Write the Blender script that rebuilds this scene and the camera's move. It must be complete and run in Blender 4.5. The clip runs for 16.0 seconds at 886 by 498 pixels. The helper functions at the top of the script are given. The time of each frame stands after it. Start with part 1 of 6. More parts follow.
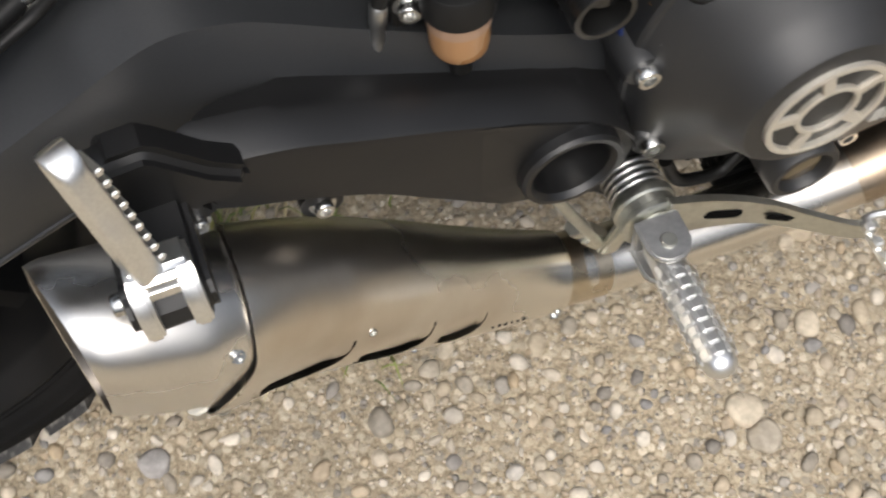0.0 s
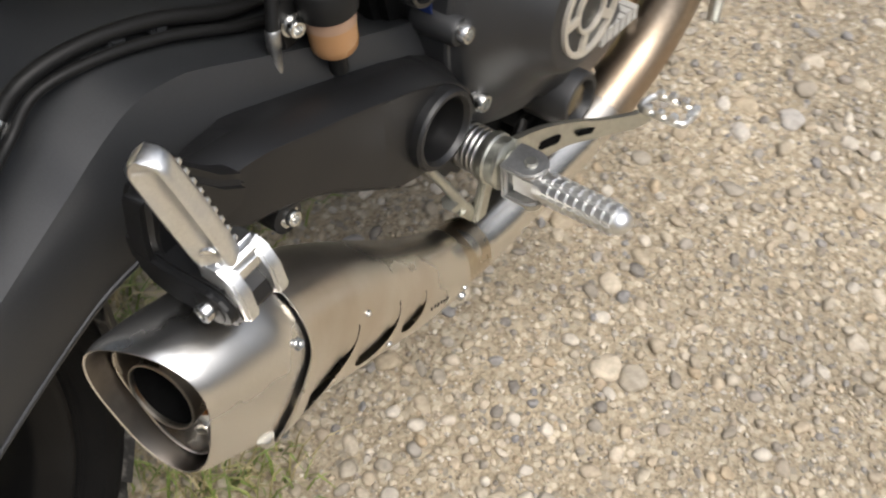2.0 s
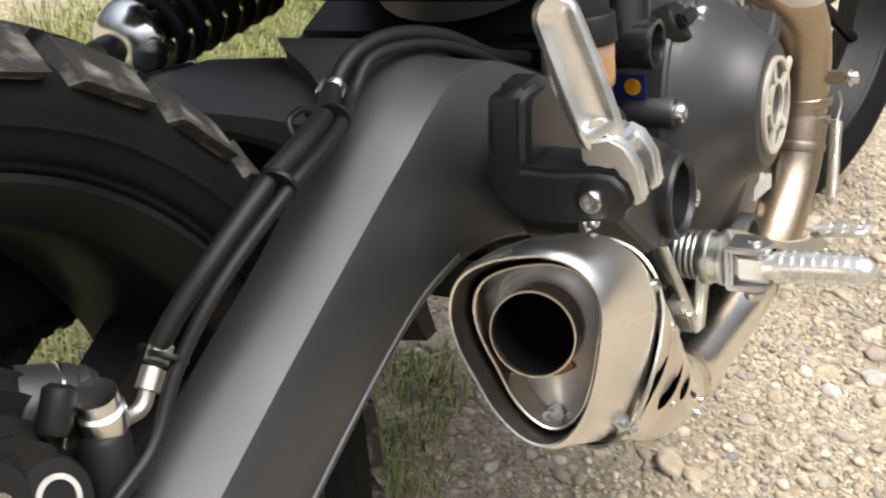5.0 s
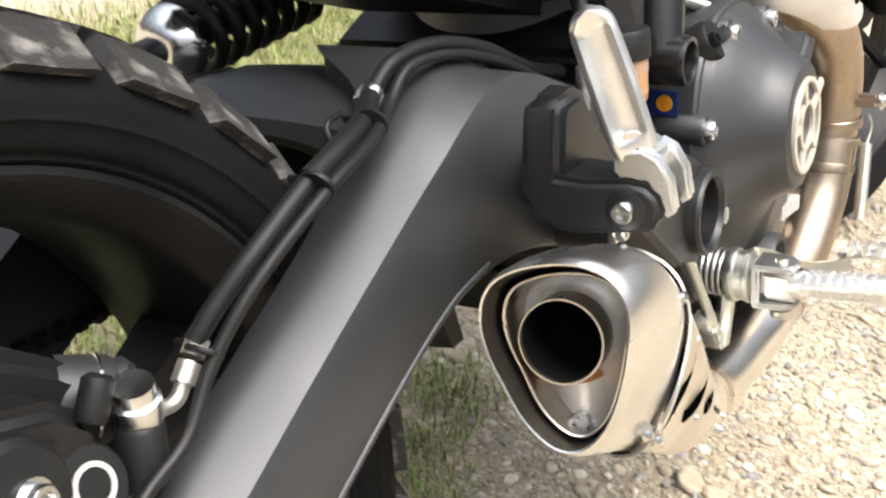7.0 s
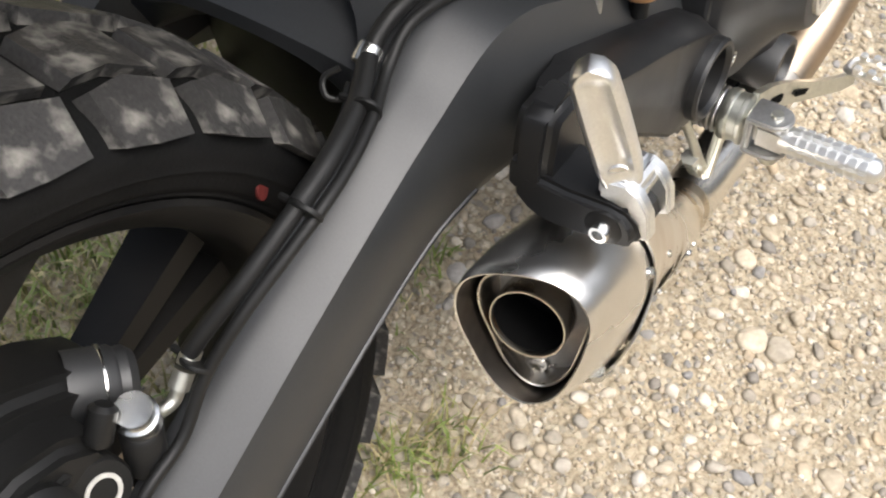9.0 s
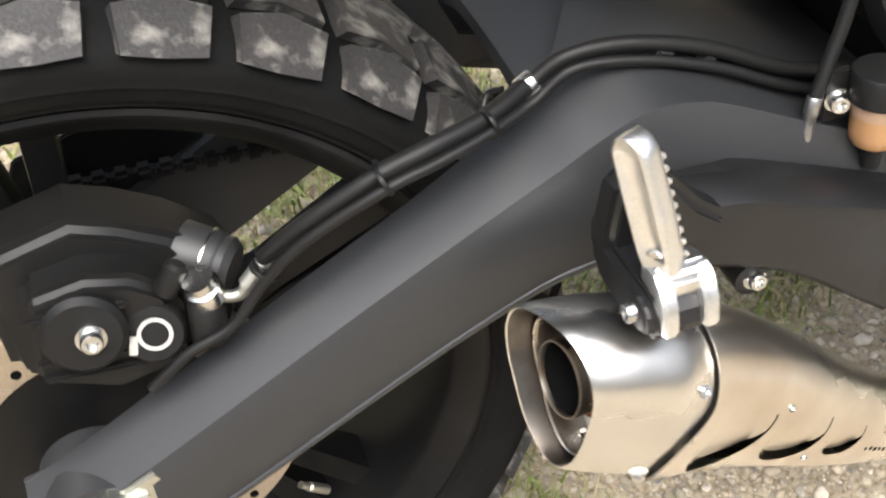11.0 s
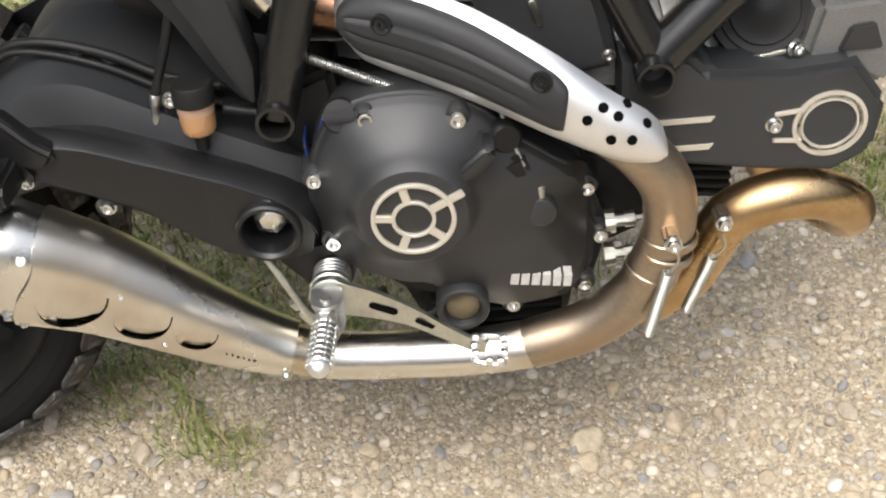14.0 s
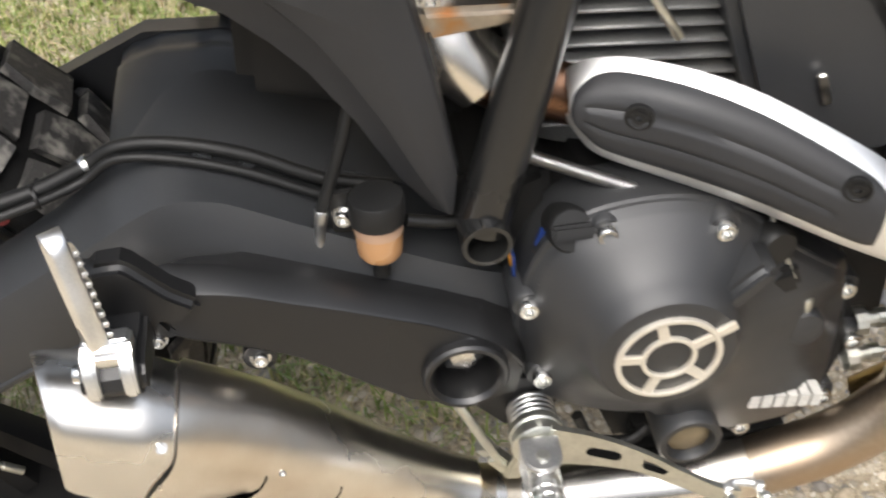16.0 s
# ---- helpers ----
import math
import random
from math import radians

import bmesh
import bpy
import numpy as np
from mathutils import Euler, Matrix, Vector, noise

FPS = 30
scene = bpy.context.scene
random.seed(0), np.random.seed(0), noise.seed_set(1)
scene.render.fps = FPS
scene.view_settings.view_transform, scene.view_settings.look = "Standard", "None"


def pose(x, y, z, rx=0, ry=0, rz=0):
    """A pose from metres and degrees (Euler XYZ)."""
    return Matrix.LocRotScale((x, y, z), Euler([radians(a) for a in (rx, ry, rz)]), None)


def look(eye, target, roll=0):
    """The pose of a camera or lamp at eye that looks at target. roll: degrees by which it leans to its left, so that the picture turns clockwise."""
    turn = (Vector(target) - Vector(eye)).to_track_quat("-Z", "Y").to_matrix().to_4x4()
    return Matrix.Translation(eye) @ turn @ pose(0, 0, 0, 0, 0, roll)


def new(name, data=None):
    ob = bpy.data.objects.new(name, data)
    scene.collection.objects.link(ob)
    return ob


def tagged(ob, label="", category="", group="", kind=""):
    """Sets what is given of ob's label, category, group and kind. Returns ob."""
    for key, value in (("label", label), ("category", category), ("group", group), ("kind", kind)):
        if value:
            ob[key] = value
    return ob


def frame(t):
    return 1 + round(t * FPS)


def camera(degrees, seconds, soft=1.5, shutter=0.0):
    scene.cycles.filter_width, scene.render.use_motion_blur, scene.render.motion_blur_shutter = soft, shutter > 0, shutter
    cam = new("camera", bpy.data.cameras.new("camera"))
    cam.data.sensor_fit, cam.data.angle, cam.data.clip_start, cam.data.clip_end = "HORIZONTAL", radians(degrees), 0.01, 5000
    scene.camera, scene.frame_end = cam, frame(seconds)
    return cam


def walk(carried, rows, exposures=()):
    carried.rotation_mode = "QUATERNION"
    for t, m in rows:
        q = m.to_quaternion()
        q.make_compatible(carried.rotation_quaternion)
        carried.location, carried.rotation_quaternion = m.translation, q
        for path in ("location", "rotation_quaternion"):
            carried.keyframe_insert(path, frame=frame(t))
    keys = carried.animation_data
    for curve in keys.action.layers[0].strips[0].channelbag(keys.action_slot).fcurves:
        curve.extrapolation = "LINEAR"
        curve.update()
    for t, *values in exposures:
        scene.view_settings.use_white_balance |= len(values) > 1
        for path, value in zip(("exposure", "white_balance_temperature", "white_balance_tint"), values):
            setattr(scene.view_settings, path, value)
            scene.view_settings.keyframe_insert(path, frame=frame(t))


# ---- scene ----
cam = camera(40.40, 16.0, soft=2.1, shutter=0.5)
PATH = [
    (0, (-0.2054, -0.1929, 1.0189), (-0.0766, 0.0607, 0.0603), 6.10),
    (0.5, (-0.2144, -0.2159, 1.0343), (-0.026, 0.0543, 0.0901), 7.34),
    (1, (-0.3017, -0.2073, 1.0468), (-0.0163, 0.0405, 0.121), 11.84),
    (1.5, (-0.3666, -0.2227, 1.0467), (-0.0024, 0.0401, 0.1533), 10.82),
    (2, (-0.4679, -0.2557, 1.0293), (0.0159, -0.0019, 0.1918), 10.94),
    (2.5, (-0.5582, -0.2058, 1.0126), (0.0178, -0.0147, 0.2178), 11.69),
    (3, (-0.6157, -0.1497, 0.9544), (0.0316, 0.0075, 0.2085), 10.83),
    (3.5, (-0.653, -0.1562, 0.9041), (0.0402, 0.0638, 0.2177), 6.58),
    (4, (-0.69, -0.1778, 0.8415), (0.0625, 0.0953, 0.2421), 6.05),
    (4.5, (-0.7301, -0.1916, 0.7715), (0.0584, 0.1464, 0.2576), 4.62),
    (4.7, (-0.7442, -0.192, 0.7605), (0.0484, 0.1713, 0.2708), 4.98),
    (6.8, (-0.7729, -0.1971, 0.7514), (0.0163, 0.2147, 0.2957), 5.55),
    (7, (-0.7661, -0.1934, 0.7569), (0.0217, 0.2081, 0.2898), 6.26),
    (7.5, (-0.7238, -0.1652, 0.7999), (0.0189, 0.1446, 0.2062), 9.62),
    (8, (-0.6858, -0.1411, 0.869), (-0.0268, 0.1326, 0.1685), 9.97),
    (8.5, (-0.6601, -0.129, 0.9485), (-0.0768, 0.1084, 0.1718), 13.30),
    (9, (-0.6396, -0.1008, 0.9772), (-0.0986, 0.1108, 0.1632), 15.50),
    (9.5, (-0.6007, -0.1259, 0.9775), (-0.1193, 0.1467, 0.1445), 11.00),
    (9.7, (-0.5754, -0.1627, 0.9815), (-0.1369, 0.1884, 0.1542), 7.75),
    (11.8, (-0.275, -0.410, 1.038), (-0.2555, 0.198, 0.244), -7.4),
    (12, (-0.198, -0.4449, 1.0562), (-0.2227, 0.1618, 0.2617), -9.18),
    (12.5, (-0.0873, -0.5392, 1.0868), (-0.0772, 0.0708, 0.2945), -7.61),
    (13, (-0.0106, -0.6298, 1.0826), (-0.0183, -0.0297, 0.2827), -9.43),
    (13.5, (0.0736, -0.6891, 1.138), (0.0188, -0.0727, 0.3524), -9.88),
    (14, (0.1286, -0.7052, 1.1876), (0.1028, -0.0551, 0.4282), -6.52),
    (14.5, (0.1212, -0.6427, 1.1657), (0.0847, -0.0144, 0.3885), -7.17),
    (15, (0.0157, -0.5426, 1.1465), (0.0334, 0.0575, 0.3468), -4.38),
    (15.5, (-0.0742, -0.4807, 1.141), (0.0192, 0.1169, 0.3446), -1.17),
    (16, (-0.1054, -0.4196, 1.1177), (-0.0362, 0.1697, 0.3128), -2.16),
]
EXPOSURE = [(0, 0.40), (2.5, 0.50), (4.5, 0.84), (7, 1.56), (8, 1.21), (9, 1.00), (12, 1.62), (13, 1.20), (14.5, 0.90), (16, 1.14)]
walk(cam, [(t, look(eye, target, roll)) for t, eye, target, roll in PATH], EXPOSURE)

# ---------------- light ----------------
world = bpy.data.worlds.new("sky")
scene.world = world
world.use_nodes = True
_n, _l = world.node_tree.nodes, world.node_tree.links
_n.clear()
_sky = _n.new("ShaderNodeTexSky")
_sky.sky_type, _sky.sun_disc = "NISHITA", False
_sky.sun_elevation, _sky.sun_rotation = radians(66), radians(200)
_sky.air_density, _sky.dust_density, _sky.ozone_density = 1.0, 4.0, 1.0
_hs = _n.new("ShaderNodeHueSaturation")
_hs.inputs["Saturation"].default_value = 0.4
_bg = _n.new("ShaderNodeBackground")
_bg.inputs["Strength"].default_value = 0.120
_wo = _n.new("ShaderNodeOutputWorld")
_l.new(_sky.outputs[0], _hs.inputs["Color"])
# an overcast sky is brightest overhead
_tc, _sep, _up, _mul = _n.new("ShaderNodeTexCoord"), _n.new("ShaderNodeSeparateXYZ"), _n.new("ShaderNodeMapRange"), _n.new("ShaderNodeMix")
_up.inputs["To Min"].default_value, _up.inputs["To Max"].default_value = 0.12, 2.7
_sq = _n.new("ShaderNodeMath")
_sq.operation = "MULTIPLY"
_mul.data_type, _mul.blend_type = "RGBA", "MULTIPLY"
_mul.inputs["Factor"].default_value = 1
_l.new(_tc.outputs["Generated"], _sep.inputs[0])
_l.new(_sep.outputs["Z"], _sq.inputs[0])
_l.new(_sep.outputs["Z"], _sq.inputs[1])
_l.new(_sq.outputs[0], _up.inputs["Value"])
_l.new(_hs.outputs[0], _mul.inputs["A"])
_l.new(_up.outputs[0], _mul.inputs["B"])
_l.new(_mul.outputs["Result"], _bg.inputs["Color"])
_l.new(_bg.outputs[0], _wo.inputs["Surface"])
sun_data = bpy.data.lights.new("sun", "SUN")
sun_data.energy, sun_data.angle, sun_data.color = 0.55, radians(35), (1.0, 0.95, 0.88)
sun = new("sun", sun_data)
sun.matrix_world = look((-0.55, -1.51, 3.6), (0, 0, 0))


# ---------------- materials ----------------
def material(name, base, rough=0.5, metal=0.0, grain=40.0, vary=0.12, bump=0.05, stretch=(1, 1, 1), stain=None, stain_scale=6.0,
             stain_at=(0.5, 0.7), coat=0.0, rough_vary=0.1, per="none", bump_scale=None, dist=0.001, gloss=0.5):
    """A surface with grain and larger stains, both at real size."""
    m = bpy.data.materials.new(name)
    m.use_nodes = True
    nt = m.node_tree
    n, l = nt.nodes, nt.links
    b = n["Principled BSDF"]
    tc = n.new("ShaderNodeTexCoord")
    mp = n.new("ShaderNodeMapping")
    mp.inputs["Scale"].default_value = stretch
    l.new(tc.outputs["Object"], mp.inputs["Vector"])
    fine = n.new("ShaderNodeTexNoise")
    fine.inputs["Scale"].default_value, fine.inputs["Detail"].default_value = grain, 6
    l.new(mp.outputs[0], fine.inputs["Vector"])
    big = n.new("ShaderNodeTexNoise")
    big.inputs["Scale"].default_value, big.inputs["Detail"].default_value = stain_scale, 5
    l.new(tc.outputs["Object"], big.inputs["Vector"])
    ramp = n.new("ShaderNodeMapRange")
    ramp.inputs["From Min"].default_value, ramp.inputs["From Max"].default_value = 0.3, 0.7
    ramp.inputs["To Min"].default_value, ramp.inputs["To Max"].default_value = 1 - vary, 1 + vary
    l.new(fine.outputs["Fac"], ramp.inputs["Value"])
    mul = n.new("ShaderNodeMix")
    mul.data_type, mul.blend_type = "RGBA", "MULTIPLY"
    mul.inputs["Factor"].default_value = 1
    mul.inputs["A"].default_value = (*base, 1)
    l.new(ramp.outputs[0], mul.inputs["B"])
    colour = mul.outputs["Result"]
    if stain:
        sr = n.new("ShaderNodeMapRange")
        sr.inputs["From Min"].default_value, sr.inputs["From Max"].default_value = stain_at
        l.new(big.outputs["Fac"], sr.inputs["Value"])
        mx = n.new("ShaderNodeMix")
        mx.data_type = "RGBA"
        l.new(sr.outputs[0], mx.inputs["Factor"])
        l.new(colour, mx.inputs["A"])
        mx.inputs["B"].default_value = (*stain, 1)
        colour = mx.outputs["Result"]
    l.new(colour, b.inputs["Base Color"])
    rr = n.new("ShaderNodeMapRange")
    rr.inputs["From Min"].default_value, rr.inputs["From Max"].default_value = 0.3, 0.7
    rr.inputs["To Min"].default_value, rr.inputs["To Max"].default_value = max(0.02, rough - rough_vary), min(1, rough + rough_vary)
    l.new(big.outputs["Fac"], rr.inputs["Value"])
    l.new(rr.outputs[0], b.inputs["Roughness"])
    b.inputs["Metallic"].default_value = metal
    b.inputs["Coat Weight"].default_value = coat
    b.inputs["Specular IOR Level"].default_value = gloss
    if bump:
        bp = n.new("ShaderNodeBump")
        bp.inputs["Strength"].default_value, bp.inputs["Distance"].default_value = bump, dist
        if bump_scale:
            f2 = n.new("ShaderNodeTexNoise")
            f2.inputs["Scale"].default_value, f2.inputs["Detail"].default_value = bump_scale, 4
            l.new(mp.outputs[0], f2.inputs["Vector"])
            l.new(f2.outputs["Fac"], bp.inputs["Height"])
        else:
            l.new(fine.outputs["Fac"], bp.inputs["Height"])
        l.new(bp.outputs[0], b.inputs["Normal"])
    return m


def palette_material(name, colours, rough=0.7, source="island", noise_scale=120.0, bump=0.3):
    """Stones or blades, each with its own colour out of a few."""
    m = bpy.data.materials.new(name)
    m.use_nodes = True
    n, l = m.node_tree.nodes, m.node_tree.links
    b = n["Principled BSDF"]
    if source == "island":
        pick = n.new("ShaderNodeNewGeometry").outputs["Random Per Island"]
    else:
        pick = n.new("ShaderNodeObjectInfo").outputs["Random"]
    ramp = n.new("ShaderNodeValToRGB")
    ramp.color_ramp.interpolation = "LINEAR"
    while len(ramp.color_ramp.elements) < len(colours):
        ramp.color_ramp.elements.new(0.5)
    for k, c in enumerate(colours):
        e = ramp.color_ramp.elements[k]
        e.position, e.color = k / (len(colours) - 1), (*c, 1)
    l.new(pick, ramp.inputs[0])
    tc = n.new("ShaderNodeTexCoord")
    nz = n.new("ShaderNodeTexNoise")
    nz.inputs["Scale"].default_value, nz.inputs["Detail"].default_value = noise_scale, 6
    l.new(tc.outputs["Object"], nz.inputs["Vector"])
    mr = n.new("ShaderNodeMapRange")
    mr.inputs["From Min"].default_value, mr.inputs["From Max"].default_value = 0.3, 0.7
    mr.inputs["To Min"].default_value, mr.inputs["To Max"].default_value = 0.75, 1.2
    l.new(nz.outputs["Fac"], mr.inputs["Value"])
    mul = n.new("ShaderNodeMix")
    mul.data_type, mul.blend_type = "RGBA", "MULTIPLY"
    mul.inputs["Factor"].default_value = 1
    l.new(ramp.outputs[0], mul.inputs["A"])
    l.new(mr.outputs[0], mul.inputs["B"])
    l.new(mul.outputs["Result"], b.inputs["Base Color"])
    b.inputs["Roughness"].default_value = rough
    if bump:
        bp = n.new("ShaderNodeBump")
        bp.inputs["Strength"].default_value, bp.inputs["Distance"].default_value = bump, 0.001
        l.new(nz.outputs["Fac"], bp.inputs["Height"])
        l.new(bp.outputs[0], b.inputs["Normal"])
    return m


BLACK = material("satin_black_paint", (0.0190, 0.0203, 0.0220), 0.47, grain=900, bump=0.06, stain=(0.0230, 0.0240, 0.0255), stain_scale=9, stain_at=(0.5, 0.8), gloss=0.6)
CASTING = material("black_cast_plastic", (0.0068, 0.0068, 0.0070), 0.44, grain=1100, bump=0.08, stain=(0.0095, 0.0093, 0.0092), stain_scale=11, gloss=0.5)
DARK = material("black_plastic", (0.007, 0.007, 0.00686), 0.5, grain=1200, bump=0.1, stain=(0.011, 0.0105, 0.010), stain_scale=12, gloss=0.3)
COVER = material("charcoal_cast_cover", (0.0115, 0.0120, 0.0128), 0.50, grain=1500, bump=0.15, stain=(0.017, 0.0173, 0.0178), stain_scale=14, gloss=0.7)
INSERT = material("matt_black_insert_plastic", (0.016, 0.0165, 0.018), 0.55, grain=1400, bump=0.12, stain=(0.020, 0.020, 0.021), stain_scale=16, gloss=0.45)
FRAME = material("black_frame_paint", (0.008, 0.008, 0.00784), 0.3, grain=700, bump=0.03, coat=0.2)
STEEL = material("brushed_steel", (0.80, 0.765, 0.70), 0.27, 1.0, grain=260, vary=0.06, bump=0.05, stretch=(1, 12, 12), stain=(0.66, 0.59, 0.50), stain_scale=10, rough_vary=0.06)
SLEEVE = material("fine_brushed_steel", (0.79, 0.775, 0.745), 0.27, 1.0, grain=300, vary=0.05, bump=0.05, stretch=(12, 1, 1), stain=(0.68, 0.65, 0.60), stain_scale=12, rough_vary=0.05)
LIP = material("dark_sleeve_steel", (0.16, 0.145, 0.13), 0.38, 1.0, grain=160, vary=0.1, bump=0.04, stain=(0.09, 0.075, 0.06), stain_scale=20)
STEEL_IN = material("heat_tinted_steel", (0.36, 0.33, 0.29), 0.30, 1.0, grain=160, vary=0.1, bump=0.04, stain=(0.42, 0.22, 0.085), stain_scale=26, stain_at=(0.56, 0.68))
PLATE = material("pale_end_plate_steel", (0.80, 0.79, 0.76), 0.48, 0.8, grain=200, vary=0.06, bump=0.05, stain=(0.62, 0.50, 0.34), stain_scale=40, stain_at=(0.64, 0.74))
PIPE = material("header_steel", (0.41, 0.335, 0.255), 0.36, 1.0, grain=240, vary=0.08, bump=0.05, stain=(0.42, 0.31, 0.21), stain_scale=9)
COLLAR = material("straw_collar_steel", (0.58, 0.50, 0.38), 0.32, 1.0, grain=240, vary=0.08, bump=0.05, stain=(0.50, 0.40, 0.27), stain_scale=12)
GOLD = material("straw_tinted_header_steel", (0.55, 0.38, 0.20), 0.3, 1.0, grain=240, vary=0.08, bump=0.05, stain=(0.42, 0.26, 0.12), stain_scale=14)
BLUED = material("blued_header_steel", (0.17, 0.095, 0.06), 0.3, 1.0, grain=200, bump=0.04, stain=(0.12, 0.10, 0.13), stain_scale=25)
# soot in the outlet bore, and painted shade for holes, gaps and slots
SOOT_SHADE = material("soot_and_painted_shade", (0.004, 0.004, 0.004), 0.95, grain=400, bump=0.1, gloss=0.03)
SILVER = material("satin_aluminium_shield", (0.86, 0.86, 0.85), 0.50, 1.0, grain=1500, vary=0.05, bump=0.12, stain=(0.78, 0.77, 0.75), stain_scale=12)
CAST = material("tumbled_cast_aluminium", (0.84, 0.84, 0.82), 0.34, 1.0, grain=700, vary=0.05, bump=0.05, stain=(0.78, 0.77, 0.75), stain_scale=45, stain_at=(0.55, 0.75))
RUST = material("orange_rust", (0.34, 0.13, 0.035), 0.8, grain=500, vary=0.3, bump=0.4, stain=(0.10, 0.05, 0.03), stain_scale=160)
GREY = material("dull_grey_zinc", (0.46, 0.46, 0.45), 0.36, 1.0, grain=400, vary=0.1, bump=0.05)
OIL = material("oily_window", (0.11, 0.085, 0.05), 0.2, grain=60, vary=0.25, bump=0.0, stain=(0.05, 0.04, 0.025), stain_scale=70)
ALU = material("polished_aluminium", (0.78, 0.78, 0.76), 0.22, 1.0, grain=300, vary=0.06, bump=0.06, stain=(0.62, 0.60, 0.56), stain_scale=40)
ZINC = material("zinc_plated_steel", (0.60, 0.60, 0.54), 0.38, 1.0, grain=300, vary=0.08, bump=0.05, stain=(0.48, 0.47, 0.42), stain_scale=40)
BOLT = material("bolt_steel", (0.62, 0.62, 0.60), 0.25, 1.0, grain=300, vary=0.08, bump=0.05)
EMBLEM = material("champagne_emblem_metal", (0.62, 0.58, 0.50), 0.42, 0.6, grain=900, vary=0.06, bump=0.08)
RUBBER = material("hose_rubber", (0.008, 0.008, 0.00784), 0.45, grain=700, bump=0.12, gloss=0.3)
TYRE = material("tyre_rubber", (0.005, 0.005, 0.005), 0.8, grain=500, vary=0.2, bump=0.3, stain=(0.010, 0.0095, 0.009), stain_scale=26, stain_at=(0.45, 0.75), gloss=0.12)
# dust, and a base paler than TYRE that paints light onto the blocks
TREAD = material("dusty_lit_tread_rubber", (0.030, 0.029, 0.028), 0.62, grain=420, vary=0.25, bump=0.5, stain=(0.20, 0.19, 0.17), stain_scale=60, stain_at=(0.52, 0.70), gloss=0.4)
RIM = material("black_wheel_paint", (0.005, 0.005, 0.0052), 0.45, grain=500, bump=0.03, stain=(0.012, 0.0115, 0.011), stain_scale=10, gloss=0.2)
DISC = material("brake_disc_steel", (0.52, 0.47, 0.41), 0.3, 1.0, grain=500, vary=0.08, bump=0.05)
FLUID = material("amber_brake_fluid", (0.34, 0.185, 0.085), 0.3, grain=30, vary=0.08, bump=0.0)
CLEAR = material("milky_reservoir_plastic", (0.34, 0.22, 0.15), 0.4, grain=60, vary=0.1, bump=0.0)
BLUE = material("blue_label", (0.010, 0.028, 0.13), 0.4, grain=300, bump=0.0)
YELLOW = material("yellow_label_mark", (0.85, 0.36, 0.02), 0.4, grain=300, bump=0.0)
RED = material("red_paint_mark", (0.09, 0.012, 0.010), 0.6, grain=300, vary=0.3, bump=0.0)
WHITE = material("light_print", (0.42, 0.41, 0.38), 0.5, grain=300, bump=0.0)
BRASS = material("copper_washer", (0.60, 0.30, 0.12), 0.3, 1.0, grain=300, bump=0.02)
FINS = material("cylinder_fin_aluminium", (0.20, 0.20, 0.195), 0.5, 0.6, grain=600, bump=0.15)
STONE = palette_material("pebbles", [(0.193, 0.174, 0.150), (0.346, 0.291, 0.212), (0.427, 0.349, 0.248), (0.275, 0.242, 0.195), (0.489, 0.417, 0.310), (0.224, 0.214, 0.204), (0.387, 0.301, 0.195), (0.570, 0.514, 0.425), (0.316, 0.281, 0.231)])
STONE_ONE = palette_material("loose_pebble", [(0.204, 0.194, 0.177), (0.367, 0.301, 0.212), (0.447, 0.368, 0.256), (0.285, 0.252, 0.204), (0.509, 0.437, 0.328), (0.244, 0.233, 0.231), (0.631, 0.572, 0.478)], source="object")
GRASS = palette_material("green_grass", [(0.11, 0.155, 0.03), (0.16, 0.215, 0.045), (0.22, 0.27, 0.07), (0.34, 0.30, 0.13)], rough=0.5, bump=0)
STRAW = palette_material("dry_grass", [(0.40, 0.32, 0.17), (0.50, 0.42, 0.24), (0.27, 0.22, 0.10), (0.17, 0.19, 0.055)], rough=0.6, bump=0)


